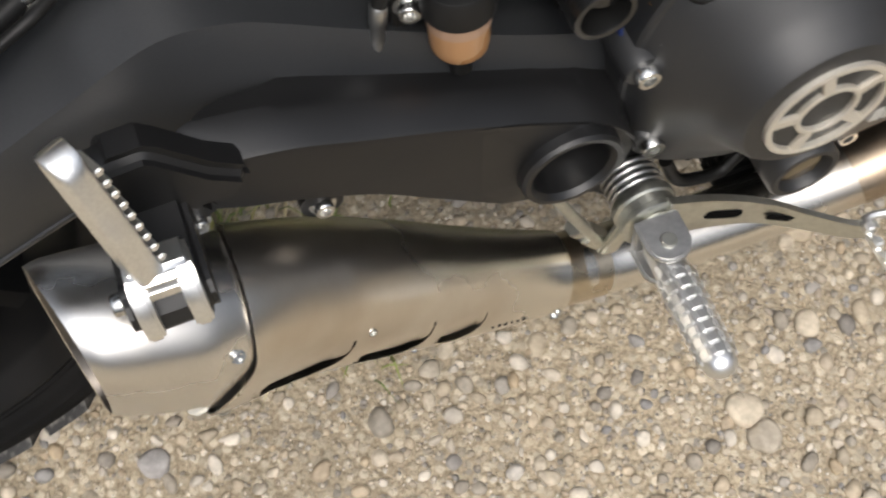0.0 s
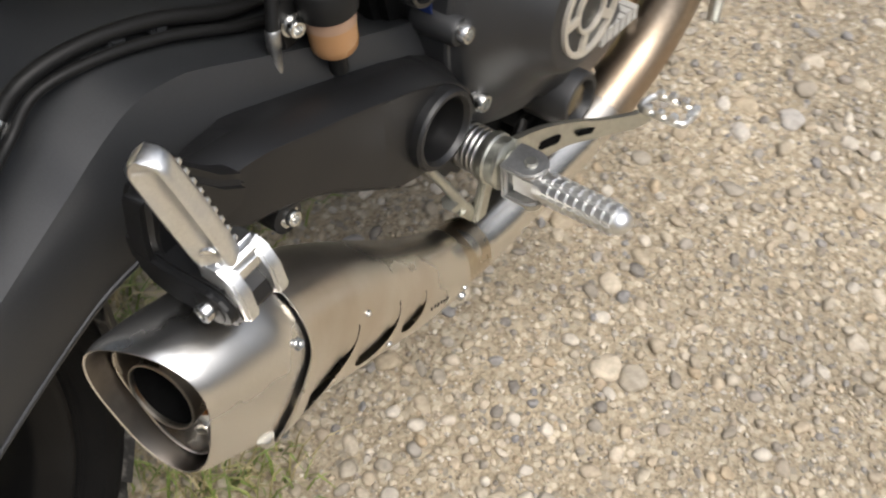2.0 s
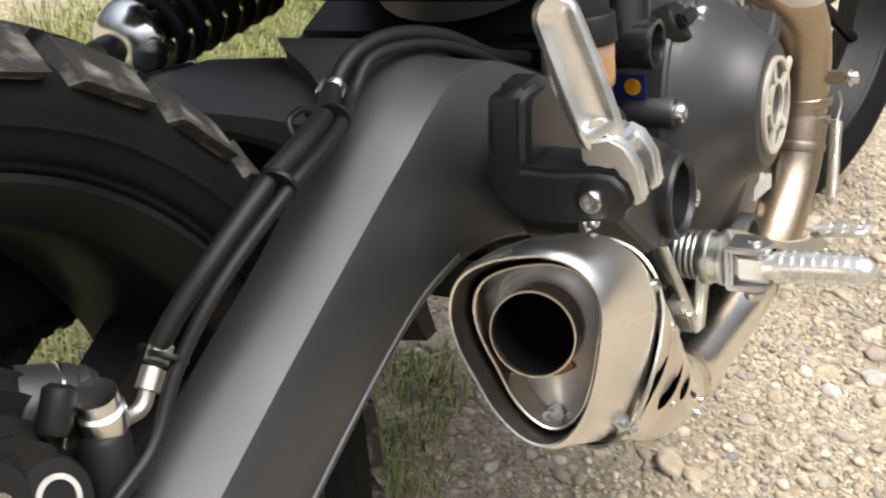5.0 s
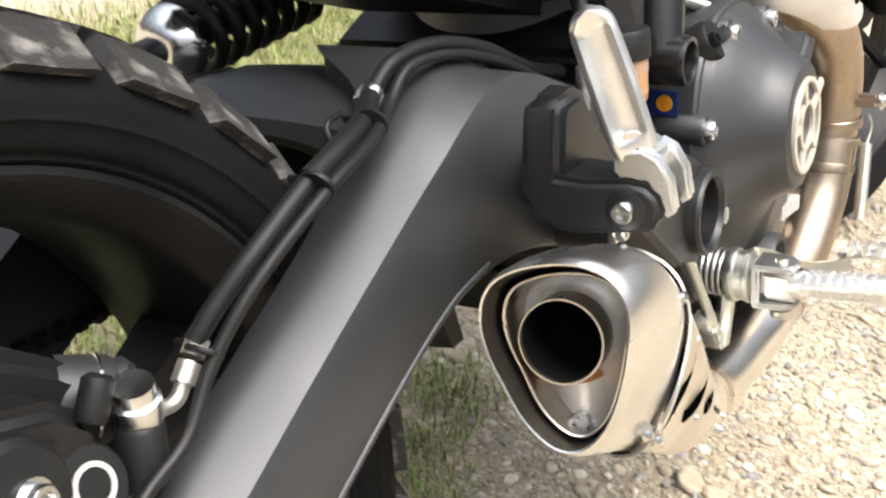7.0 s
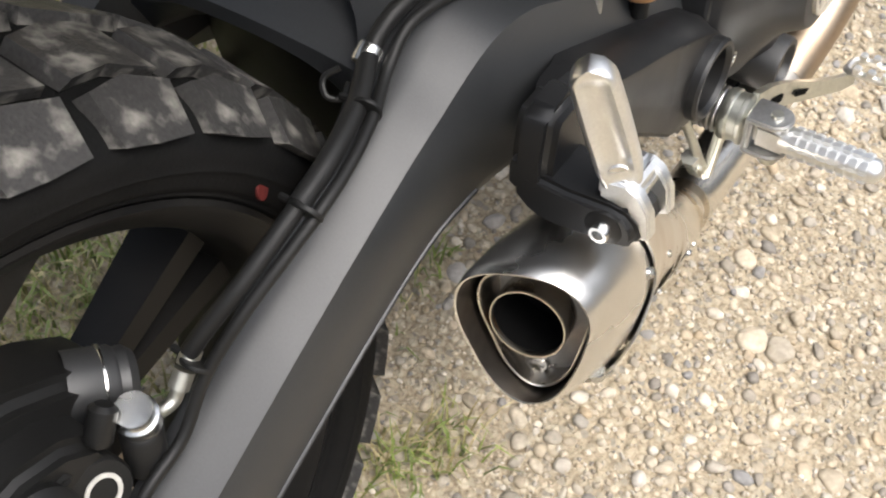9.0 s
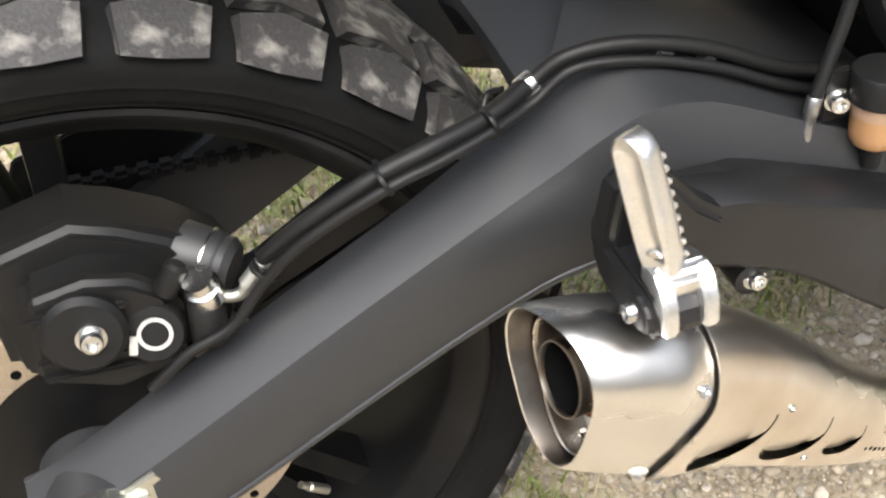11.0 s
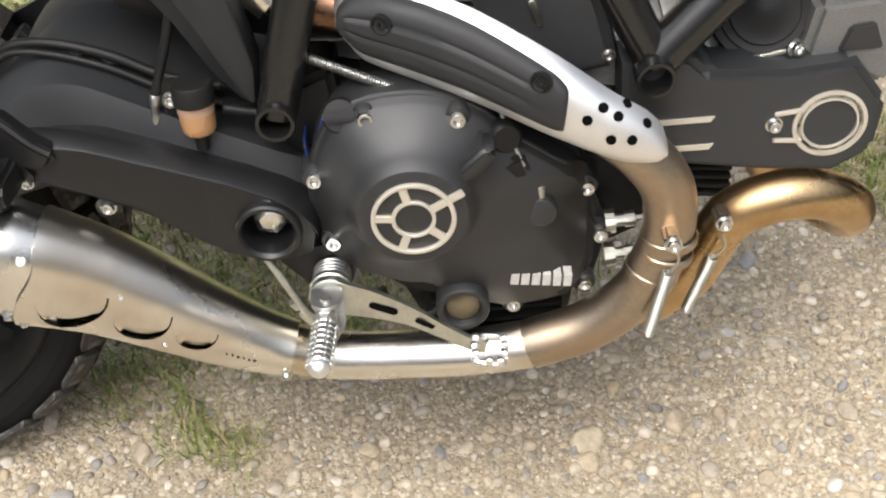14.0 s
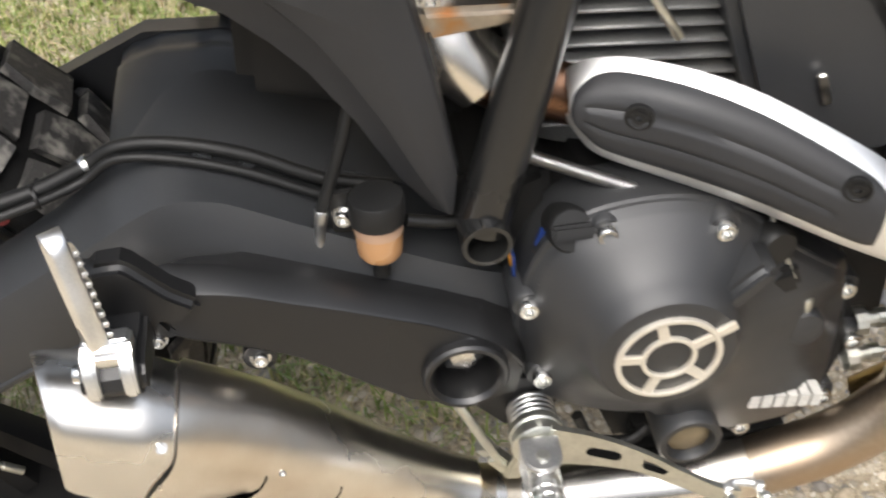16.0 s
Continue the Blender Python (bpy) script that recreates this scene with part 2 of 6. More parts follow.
def ground_material():
    m = bpy.data.materials.new("sandy_gravel_ground")
    m.use_nodes = True
    n, l = m.node_tree.nodes, m.node_tree.links
    b = n["Principled BSDF"]
    tc = n.new("ShaderNodeTexCoord")
    vo = n.new("ShaderNodeTexVoronoi")
    vo.inputs["Scale"].default_value = 110
    l.new(tc.outputs["Object"], vo.inputs["Vector"])
    nz = n.new("ShaderNodeTexNoise")
    nz.inputs["Scale"].default_value, nz.inputs["Detail"].default_value = 3.0, 8
    l.new(tc.outputs["Object"], nz.inputs["Vector"])
    fine = n.new("ShaderNodeTexNoise")
    fine.inputs["Scale"].default_value, fine.inputs["Detail"].default_value = 260, 5
    l.new(tc.outputs["Object"], fine.inputs["Vector"])
    ramp = n.new("ShaderNodeValToRGB")
    ramp.color_ramp.elements[0].position, ramp.color_ramp.elements[0].color = 0.3, (0.20, 0.16, 0.105, 1)
    ramp.color_ramp.elements[1].position, ramp.color_ramp.elements[1].color = 0.75, (0.43, 0.36, 0.255, 1)
    l.new(fine.outputs["Fac"], ramp.inputs[0])
    cell = n.new("ShaderNodeSeparateColor")
    l.new(vo.outputs["Color"], cell.inputs[0])
    peb = n.new("ShaderNodeValToRGB")
    for k, c in enumerate([(0.22, 0.20, 0.165), (0.40, 0.335, 0.235), (0.30, 0.27, 0.21), (0.52, 0.45, 0.34)]):
        if k > 1:
            peb.color_ramp.elements.new(0.5)
        peb.color_ramp.elements[k].position, peb.color_ramp.elements[k].color = k / 3, (*c, 1)
    l.new(cell.outputs[0], peb.inputs[0])
    round_ = n.new("ShaderNodeMapRange")
    round_.inputs["From Min"].default_value, round_.inputs["From Max"].default_value = 0.55, 0.40
    l.new(vo.outputs["Distance"], round_.inputs["Value"])
    soil = n.new("ShaderNodeMix")
    soil.data_type = "RGBA"
    l.new(round_.outputs[0], soil.inputs["Factor"])
    l.new(ramp.outputs[0], soil.inputs["A"])
    l.new(peb.outputs[0], soil.inputs["B"])
    tint = n.new("ShaderNodeMix")
    tint.data_type, tint.blend_type = "RGBA", "MULTIPLY"
    tint.inputs["Factor"].default_value = 1
    mr = n.new("ShaderNodeMapRange")
    mr.inputs["From Min"].default_value, mr.inputs["From Max"].default_value = 0.3, 0.7
    mr.inputs["To Min"].default_value, mr.inputs["To Max"].default_value = 0.75, 1.2
    l.new(nz.outputs["Fac"], mr.inputs["Value"])
    l.new(soil.outputs["Result"], tint.inputs["A"])
    l.new(mr.outputs[0], tint.inputs["B"])
    l.new(tint.outputs["Result"], b.inputs["Base Color"])
    b.inputs["Roughness"].default_value = 0.95
    add = n.new("ShaderNodeMath")
    add.operation = "SUBTRACT"
    l.new(fine.outputs["Fac"], add.inputs[0])
    l.new(vo.outputs["Distance"], add.inputs[1])
    bp = n.new("ShaderNodeBump")
    bp.inputs["Strength"].default_value, bp.inputs["Distance"].default_value = 0.8, 0.004
    l.new(add.outputs[0], bp.inputs["Height"])
    l.new(bp.outputs[0], b.inputs["Normal"])
    return m


GROUND = ground_material()


# ---------------- mesh helpers ----------------
def V(*a):
    return Vector(a)


def part(name, bm, mat, parent, label="", smooth=True, angle=40, m=None):
    """Links a bmesh as one mesh object under parent."""
    bmesh.ops.recalc_face_normals(bm, faces=bm.faces[:])
    me = bpy.data.meshes.new(name)
    if smooth:
        lim = radians(angle)
        for e in bm.edges:
            e.smooth = len(e.link_faces) == 2 and e.calc_face_angle(0) < lim
        for f_ in bm.faces:
            f_.smooth = True
    bm.to_mesh(me)
    bm.free()
    me.materials.append(mat)
    ob = new(name, me)
    ob.parent = parent
    if m is not None:
        ob.matrix_basis = m
    if label:
        tagged(ob, label)
    return ob


def again(ob, m, parent=None):
    """One more object on the mesh of a part."""
    o = new(ob.name.split(".")[0], ob.data)
    o.parent = parent or ob.parent
    o.matrix_basis = m
    if "label" in ob:
        o["label"] = ob["label"]
    return o


def spline(pts, n):
    """Points along a Catmull-Rom curve, n to a span."""
    p = [Vector(q) for q in pts]
    p = [2 * p[0] - p[1]] + p + [2 * p[-1] - p[-2]]
    out = []
    for i in range(1, len(p) - 2):
        a, b, c, d = p[i - 1 : i + 3]
        for k in range(n):
            t = k / n
            out.append(0.5 * ((2 * b) + (c - a) * t + (2 * a - 5 * b + 4 * c - d) * t * t + (3 * b - a - 3 * c + d) * t**3))
    out.append(p[-2])
    return out


def loop_spline(pts, n):
    """A closed Catmull-Rom curve."""
    p = [Vector(q) for q in pts]
    k_, out = len(p), []
    for i in range(k_):
        a, b, c, d = p[i - 1], p[i], p[(i + 1) % k_], p[(i + 2) % k_]
        for k in range(n):
            t = k / n
            out.append(0.5 * ((2 * b) + (c - a) * t + (2 * a - 5 * b + 4 * c - d) * t * t + (3 * b - a - 3 * c + d) * t**3))
    return out


def loft(rings, bm=None, caps=True, closed=True):
    bm = bm or bmesh.new()
    rows = [[bm.verts.new(q) for q in r] for r in rings]
    for a, b in zip(rows, rows[1:]):
        n = len(a)
        for i in range(n if closed else n - 1):
            j = (i + 1) % n
            bm.faces.new((a[i], a[j], b[j], b[i]))
    if caps and closed:
        bm.faces.new(rows[0])
        bm.faces.new(rows[-1][::-1])
    return bm


def sweep(pts, radius, seg=16, n=6, bm=None, caps=True, smooth_path=True):
    """A round tube along points; radius is a number or one for each point."""
    radii = radius if isinstance(radius, (list, tuple)) else [radius] * len(pts)
    p4 = [(*q, r) for q, r in zip(pts, radii)]
    if smooth_path and len(pts) > 2:
        q = [Vector(a[:3]) for a in p4]
        path = spline(q, n)
        rr = []
        for i in range(len(radii) - 1):
            rr += [radii[i] + (radii[i + 1] - radii[i]) * k / n for k in range(n)]
        rr.append(radii[-1])
    else:
        path, rr = [Vector(q) for q in pts], list(radii)
    side = None
    rings = []
    for i, c in enumerate(path):
        t = (path[min(i + 1, len(path) - 1)] - path[max(i - 1, 0)]).normalized()
        if side is None:
            side = t.orthogonal().normalized()
        side = (side - t * side.dot(t)).normalized()
        up = t.cross(side)
        rings.append([c + rr[i] * (math.cos(a) * side + math.sin(a) * up) for a in (2 * math.pi * k / seg for k in range(seg))])
    return loft(rings, bm, caps)


def lathe(profile, at, axis, seg=24, bm=None, caps=True):
    """Turns (radius, height) pairs about an axis through at."""
    axis = Vector(axis).normalized()
    side = axis.orthogonal().normalized()
    up = axis.cross(side)
    at = Vector(at)
    rings = [[at + axis * h + max(r, 1e-5) * (math.cos(a) * side + math.sin(a) * up) for a in (2 * math.pi * k / seg for k in range(seg))] for r, h in profile]
    return loft(rings, bm, caps)


def prism(outline, v0, v1, bevel=0.0, bm=None, segs=2):
    """An outline in the side view (u, w) given depth across the bike."""
    own = bmesh.new()
    a = [own.verts.new((u, v0, w)) for u, w in outline]
    b = [own.verts.new((u, v1, w)) for u, w in outline]
    own.faces.new(a)
    own.faces.new(b[::-1])
    n = len(a)
    for i in range(n):
        own.faces.new((a[i], b[i], b[(i + 1) % n], a[(i + 1) % n]))
    bmesh.ops.recalc_face_normals(own, faces=own.faces[:])
    if bevel:
        es = [e for e in own.edges if e.calc_face_angle(0) > radians(40)]
        bmesh.ops.bevel(own, geom=es, offset=bevel, segments=segs, affect="EDGES", clamp_overlap=True)
    if bm is None:
        return own
    merge(bm, own)
    return bm


def slab(outline, u0, u1, bevel=0.0, segs=2):
    """An outline seen from behind (v, w) given length along the bike."""
    own = loft([[(u0, v, w) for v, w in outline], [(u1, v, w) for v, w in outline]])
    bmesh.ops.recalc_face_normals(own, faces=own.faces[:])
    if bevel:
        bmesh.ops.bevel(own, geom=[e for e in own.edges if e.calc_face_angle(0) > radians(35)], offset=bevel, segments=segs, affect="EDGES", clamp_overlap=True)
    return own


def rounded(pts, n=3):
    """A closed outline with its corners drawn round."""
    return [(q.x, q.z) for q in loop_spline([(a, 0, b) for a, b in pts], n)]


def merge(bm, other):
    me = bpy.data.meshes.new("tmp")
    other.to_mesh(me)
    other.free()
    bm.from_mesh(me)
    bpy.data.meshes.remove(me)
    return bm


def box(size, at, bevel=0.0, turn=None, bm=None, segs=2):
    own = bmesh.new()
    bmesh.ops.create_cube(own, size=1)
    m = Matrix.Translation(at) @ (turn.to_4x4() if turn else Matrix()) @ Matrix.Diagonal((*size, 1))
    bmesh.ops.transform(own, matrix=m, verts=own.verts[:])
    if bevel:
        bmesh.ops.bevel(own, geom=own.edges[:], offset=bevel, segments=segs, affect="EDGES", clamp_overlap=True)
    if bm is None:
        return own
    return merge(bm, own)


def turn_to(axis):
    """The turn that brings z to axis."""
    return Vector(axis).normalized().to_track_quat("Z", "Y").to_matrix()


def spring(p0, p1, radius, wire, turns, seg=6):
    p0, p1 = Vector(p0), Vector(p1)
    t = (p1 - p0).normalized()
    s = t.orthogonal().normalized()
    q = t.cross(s)
    n = int(turns * 14)
    pts = [p0 + (p1 - p0) * (k / n) + radius * (math.cos(2 * math.pi * turns * k / n) * s + math.sin(2 * math.pi * turns * k / n) * q) for k in range(n + 1)]
    return sweep(pts, wire, seg=seg, smooth_path=False)


# ---------------- ground ----------------
def clod(x, y):
    return 0.006 * noise.noise(V(x * 4, y * 4, 0)) + 0.0025 * noise.noise(V(x * 17, y * 17, 3))


def make_ground():
    bm = bmesh.new()
    xs = [-300, -60, -12, -3] + [-1.6 + 0.04 * k for k in range(101)] + [3.5, 12, 60, 300]
    ys = [-300, -60, -12, -3] + [-1.4 + 0.04 * k for k in range(91)] + [3.5, 12, 60, 300]
    rows = [[bm.verts.new((x, y, clod(x, y) - 0.004 if abs(x) < 3 and abs(y) < 3 else -0.004)) for x in xs] for y in ys]
    for a, b in zip(rows, rows[1:]):
        for i in range(len(a) - 1):
            bm.faces.new((a[i], a[i + 1], b[i + 1], b[i]))
    ob = part("ground", bm, GROUND, None, smooth=True)
    tagged(ob, "sandy ground strewn with tan and grey gravel", "ground", kind="structure")
    return ob


ground = make_ground()


def ico(level):
    b = bmesh.new()
    bmesh.ops.create_icosphere(b, subdivisions=level, radius=1.0)
    b.verts.ensure_lookup_table()
    v = np.array([x.co[:] for x in b.verts])
    f_ = np.array([[q.index for q in x.verts] for x in b.faces])
    b.free()
    return v, f_


GREEN = [(1.12 * x, 1.12 * y, 1.12 * r) for x, y, r in (
    (-0.26, 0.15, 0.10), (-0.14, 0.27, 0.17), (-0.03, 0.20, 0.09), (0.10, 0.235, 0.07), (0.20, 0.26, 0.08), (0.06, 0.20, 0.05), (-0.22, 0.36, 0.16), (-0.43, 0.27, 0.15), (-0.10, 0.42, 0.16), (0.05, 0.33, 0.08), (-0.30, 0.55, 0.25), (0.02, 0.60, 0.22), (0.30, 0.65, 0.2), (-0.6, 0.45, 0.2), (0.58, 0.36, 0.12), (-0.15, 0.03, 0.045), (-0.20, 0.06, 0.05))]


def greenness(x, y):
    g = max(0.0, 1 - min(math.hypot(x - a, y - b) / r for a, b, r in GREEN))
    return max(g, min(1, max(0, (y - 0.62 - 0.15 * noise.noise(V(x * 2, y * 2, 1))) / 0.2)))


def scatter_stones():
    rng = np.random.default_rng(4)
    fine_v, fine_f = ico(3)
    mid_v, mid_f = ico(2)
    small_v, small_f = ico(1)
    all_v, all_f, base = [], [], 0
    singles = []

    def stone(x, y, r, tv):
        sx, sy, sz = r * rng.uniform(0.8, 1.3), r * rng.uniform(0.7, 1.0), r * rng.uniform(0.42, 0.72)
        a = rng.uniform(0, 2 * np.pi)
        k = rng.normal(size=(3, 3))
        lump = 1 + 0.13 * np.sin(tv @ k[0] * 1.6) + 0.08 * np.sin(tv @ k[1] * 2.7)
        v = tv * lump[:, None]
        for _ in range(4):  # worn flat sides
            n = rng.normal(size=3)
            n /= np.linalg.norm(n)
            v = v - np.outer(np.maximum(0, v @ n - rng.uniform(0.55, 0.9)), n) * 0.85
        v = v * (sx, sy, sz)
        tilt = rng.normal(0, 0.25)
        c, s = np.cos(tilt), np.sin(tilt)
        v = v @ np.array([[1, 0, 0], [0, c, s], [0, -s, c]])
        c, s = np.cos(a), np.sin(a)
        v = v @ np.array([[c, s, 0], [-s, c, 0], [0, 0, 1]])
        return v, clod(x, y) - 0.003 + sz * rng.uniform(-0.45, 0.35)

    taken = {}
    for kind, count, lo, hi in (("big", 300, 0.010, 0.018), ("mid", 20000, 0.0032, 0.0098), ("low", 52000, 0.0014, 0.0036)):
        for _ in range(count):
            x, y = (rng.uniform(-0.75, 1.15), rng.uniform(-0.6, 0.7)) if rng.uniform() < 0.85 else (rng.uniform(1.1, 2.0), rng.uniform(-0.45, 0.45))
            if rng.uniform() < 0.9 * greenness(x, y) + 0.05:
                continue
            r = lo + (hi - lo) * rng.uniform() ** (2 if kind == "big" else 2.6)
            if kind != "low":
                cell = (int(x / 0.022), int(y / 0.022))
                near = [q for i in (-1, 0, 1) for j in (-1, 0, 1) for q in taken.get((cell[0] + i, cell[1] + j), ())]
                if any((x - a) ** 2 + (y - b) ** 2 < (0.72 * (r + c)) ** 2 for a, b, c in near):
                    continue
                taken.setdefault(cell, []).append((x, y, r))
            tv, tf = (fine_v, fine_f) if kind == "big" and r > 0.013 else (small_v, small_f) if kind == "low" else (mid_v, mid_f)
            v, z = stone(x, y, r, tv)
            if kind == "big" and len(singles) < 290 and -0.5 < x < 0.8 and -0.5 < y < 0.4:
                singles.append((v, tf, x, y, z))
                continue
            all_v.append(v + (x, y, z))
            all_f.append(tf + base)
            base += len(tv)
    me = bpy.data.meshes.new("gravel")
    me.from_pydata(np.concatenate(all_v).tolist(), [], np.concatenate(all_f).tolist())
    me.shade_smooth()
    me.materials.append(STONE)
    g = new("gravel", me)
    g.parent = ground
    tagged(g, "loose rounded gravel in tan, grey and white", kind="stuff")
    shapes = []
    for v, tf, *_ in singles[:24]:
        s = bpy.data.meshes.new("stone")
        s.from_pydata(v.tolist(), [], tf.tolist())
        s.shade_smooth()
        s.materials.append(STONE_ONE)
        shapes.append(s)
    for k, (v, tf, x, y, z) in enumerate(singles):
        o = new("stone", shapes[k % 24])
        o.parent = ground
        o.matrix_basis = pose(x, y, z, rz=37.0 * k)


def scatter_grass():
    rng = np.random.default_rng(9)

    def field(name, mat, label, count, accept, length, width):
        vs, fs = [], []
        while count > 0:
            count -= 1
            x, y = rng.uniform(-1.1, 1.6), rng.uniform(-0.1, 1.7)
            p = accept(x, y) * min(1, max(0, (1.75 - y + 0.25 * noise.noise(V(3 * x, 3 * y, 0))) / 0.6)) * min(1, max(0, (x + 1.1) / 0.4)) * min(1, max(0, (1.6 - x) / 0.4))
            if rng.uniform() > p:
                continue
            h, w = rng.uniform(*length), rng.uniform(*width)
            a, lean = rng.uniform(0, 2 * np.pi), rng.uniform(0.3, 1.3)
            d, s = np.array([np.cos(a), np.sin(a), 0]), np.array([-np.sin(a), np.cos(a), 0])
            c = np.array([x, y, clod(x, y) - 0.006])
            p1 = c + d * h * 0.25 * lean + (0, 0, h * 0.55)
            p2 = c + d * h * 0.8 * lean + (0, 0, h * (0.95 - 0.35 * lean))
            b0 = len(vs)
            vs += [c - s * w, c + s * w, p1 - s * w * 0.8, p1 + s * w * 0.8, p2]
            fs += [(b0, b0 + 1, b0 + 3, b0 + 2), (b0 + 2, b0 + 3, b0 + 4)]
        me = bpy.data.meshes.new(name)
        me.from_pydata([tuple(q) for q in vs], [], fs)
        me.materials.append(mat)
        tagged(new(name, me), label, "grass", kind="stuff")

    field("grass", GRASS, "short green grass growing through the gravel", 90000, lambda x, y: min(1, 1.15 * greenness(x, y)), (0.02, 0.055), (0.0008, 0.0018))
    field("dry_grass", STRAW, "dry straw and dead grass lying on the ground", 40000, lambda x, y: min(1, 1.3 * greenness(x, y)) * 0.8, (0.025, 0.06), (0.0006, 0.0013))


scatter_stones()
scatter_grass()


# ---------------- motorcycle ----------------
# Its own axes: u forward, v to its left, w up; it leans on its side stand.
GROW = 1.12  # the parts below are drawn a little small
bike = new("motorcycle")
bike.matrix_basis = pose(0, 0.075 * GROW, 0, -12) @ Matrix.Diagonal((GROW, GROW, GROW, 1))
tagged(bike, "black naked motorcycle with a steel side exhaust, leaning on its stand", "motorcycle")

# socket head bolts, all on one mesh
_bm = lathe([(0.0062, 0), (0.0062, 0.0055), (0.0055, 0.0065), (0.0036, 0.0065), (0.0032, 0.003), (0.0, 0.003)], (0, 0, 0), (0, 0, 1), 16, caps=False)
_b = lathe([(0.0085, -0.0015), (0.0085, 0.0002)], (0, 0, 0), (0, 0, 1), 16)
merge(_bm, _b)
first_bolt = part("bolt", _bm, BOLT, bike, "bright socket head bolt", m=Matrix.Translation((0, -0.159, 0.387)) @ turn_to((0, -1, 0)).to_4x4())


def bolt(at, axis=(0, -1, 0), size=1.0, parent=None):
    return again(first_bolt, Matrix.Translation(at) @ turn_to(axis).to_4x4() @ Matrix.Diagonal((size, size, size, 1)), parent or bike)


def ring_shape(u, pts):
    return [(u, v, w) for v, w in pts]


# --- swingarm
def make_swingarm():
    # u, top, edge, low, outer v, inner v
    st = [(-0.535, 0.300, 0.280, 0.250, -0.098, -0.076), (-0.500, 0.318, 0.297, 0.238, -0.106, -0.078), (-0.44, 0.350, 0.329, 0.266, -0.108, -0.0785),
          (-0.36, 0.392, 0.373, 0.308, -0.109, -0.0785), (-0.30, 0.423, 0.405, 0.339, -0.110, -0.078), (-0.25, 0.450, 0.432, 0.362, -0.112, -0.072),
          (-0.222, 0.468, 0.449, 0.372, -0.116, -0.058), (-0.195, 0.479, 0.460, 0.376, -0.121, -0.02), (-0.165, 0.474, 0.456, 0.372, -0.126, 0.0),
          (-0.12, 0.452, 0.436, 0.356, -0.132, 0.0), (-0.07, 0.428, 0.412, 0.335, -0.136, 0.0), (-0.03, 0.405, 0.392, 0.318, -0.136, 0.0), (0.0, 0.385, 0.375, 0.31, -0.130, 0.0)]
    rows = spline([(s[0], s[1], s[2]) for s in st], 5)
    rows2 = spline([(s[3], s[4], s[5]) for s in st], 5)
    rings = []
    for a, b in zip(rows, rows2):
        u, top, edge = a
        low, vo, vi = b
        k = min(1, max(0, (u + 0.235) / 0.07))
        soft = 0.0075 + 0.0105 * k
        te = vo + 0.0215 + 0.0165 * k
        prof = [(vi, top - 0.006), (vi + 0.004, top), (te + soft, top), (te - soft * 0.3, top - soft * 0.5),
                (vo + soft * 0.4, edge + soft * 0.5), (vo, edge - soft * 0.7), (vo, low + 0.012), (vo + 0.003, low + 0.003), (vo + 0.008, low), (vi, low + 0.004)]
        rings.append(ring_shape(u, prof))
    part("swingarm", loft(rings), BLACK, bike, "satin black cast aluminium swingarm", angle=28)
    # bridge across to the far arm, in front of the tyre
    rings = []
    for k in range(25):
        v = -0.072 + 0.178 * k / 24
        q = (v - 0.012) / 0.085
        db = -0.050 * abs(q) ** 3
        dz = -0.006 * q * q - (0.004 if q > 0.5 else 0)
        rings.append([(-0.196, v, 0.428 + db), (-0.226, v, 0.438 + db), (-0.237, v, 0.447 + 0.4 * (dz + db)), (-0.236, v, 0.455 + dz), (-0.228, v, 0.461 + dz), (-0.208, v, 0.4660 + dz), (-0.17, v, 0.464 + dz), (-0.13, v, 0.454 + dz), (-0.09, v, 0.44), (-0.03, v, 0.41), (-0.02, v, 0.35), (-0.06, v, 0.33), (-0.13, v, 0.37 + 0.5 * db)])
    part("swingarm_bridge", loft(rings), BLACK, bike)
    # added dark panel: stands in for the darkness under the bridge arch
    rings = []
    for k in range(9):
        v = -0.058 + 0.145 * k / 8
        bow = -0.010 * (1 - ((k - 4) / 4) ** 2)
        rings.append([(-0.176 + bow, v, 0.445), (-0.190 + bow, v, 0.445), (-0.188 + bow, v, 0.40), (-0.178 + bow, v, 0.34), (-0.160 + bow, v, 0.30), (-0.148 + bow, v, 0.30), (-0.166 + bow, v, 0.36)])
    part("dark_panel", loft(rings), DARK, bike, "dark panel added to stand for the darkness under the bridge")
    st = [(-0.56, 0.27), (-0.5, 0.285), (-0.4, 0.335), (-0.3, 0.39), (-0.22, 0.425), (-0.15, 0.42), (-0.06, 0.38)]
    rings = [ring_shape(u, [(0.085, w + 0.035), (0.11, w + 0.03), (0.112, w - 0.035), (0.085, w - 0.04)]) for u, w in st]
    part("far_arm", loft(rings), BLACK, bike)
    guard = [(-0.53, 0.33), (-0.505, 0.385), (-0.45, 0.400), (-0.385, 0.378), (-0.348, 0.345), (-0.352, 0.318), (-0.395, 0.300), (-0.45, 0.296), (-0.50, 0.325)]
    part("chain_guard", prism(guard, 0.100, 0.104, 0.0012), DARK, bike, "black plastic chain guard")
    # weld-like casting edge on the underside
    pts = [(-0.50, -0.1058, 0.248), (-0.44, -0.1078, 0.276), (-0.36, -0.1088, 0.318), (-0.30, -0.1098, 0.349), (-0.25, -0.1116, 0.372), (-0.215, -0.1165, 0.383)]
    part("casting_edge", sweep(pts, 0.0017, 8, 4), BLACK, bike)
    for u, w in ((-0.175, 0.472), (-0.15, 0.464)):
        part("rib", box((0.010, 0.012, 0.008), (u, -0.083, w + 0.003), 0.002, Euler((0, 0.35, 0)).to_matrix()), BLACK, bike)


make_swingarm()


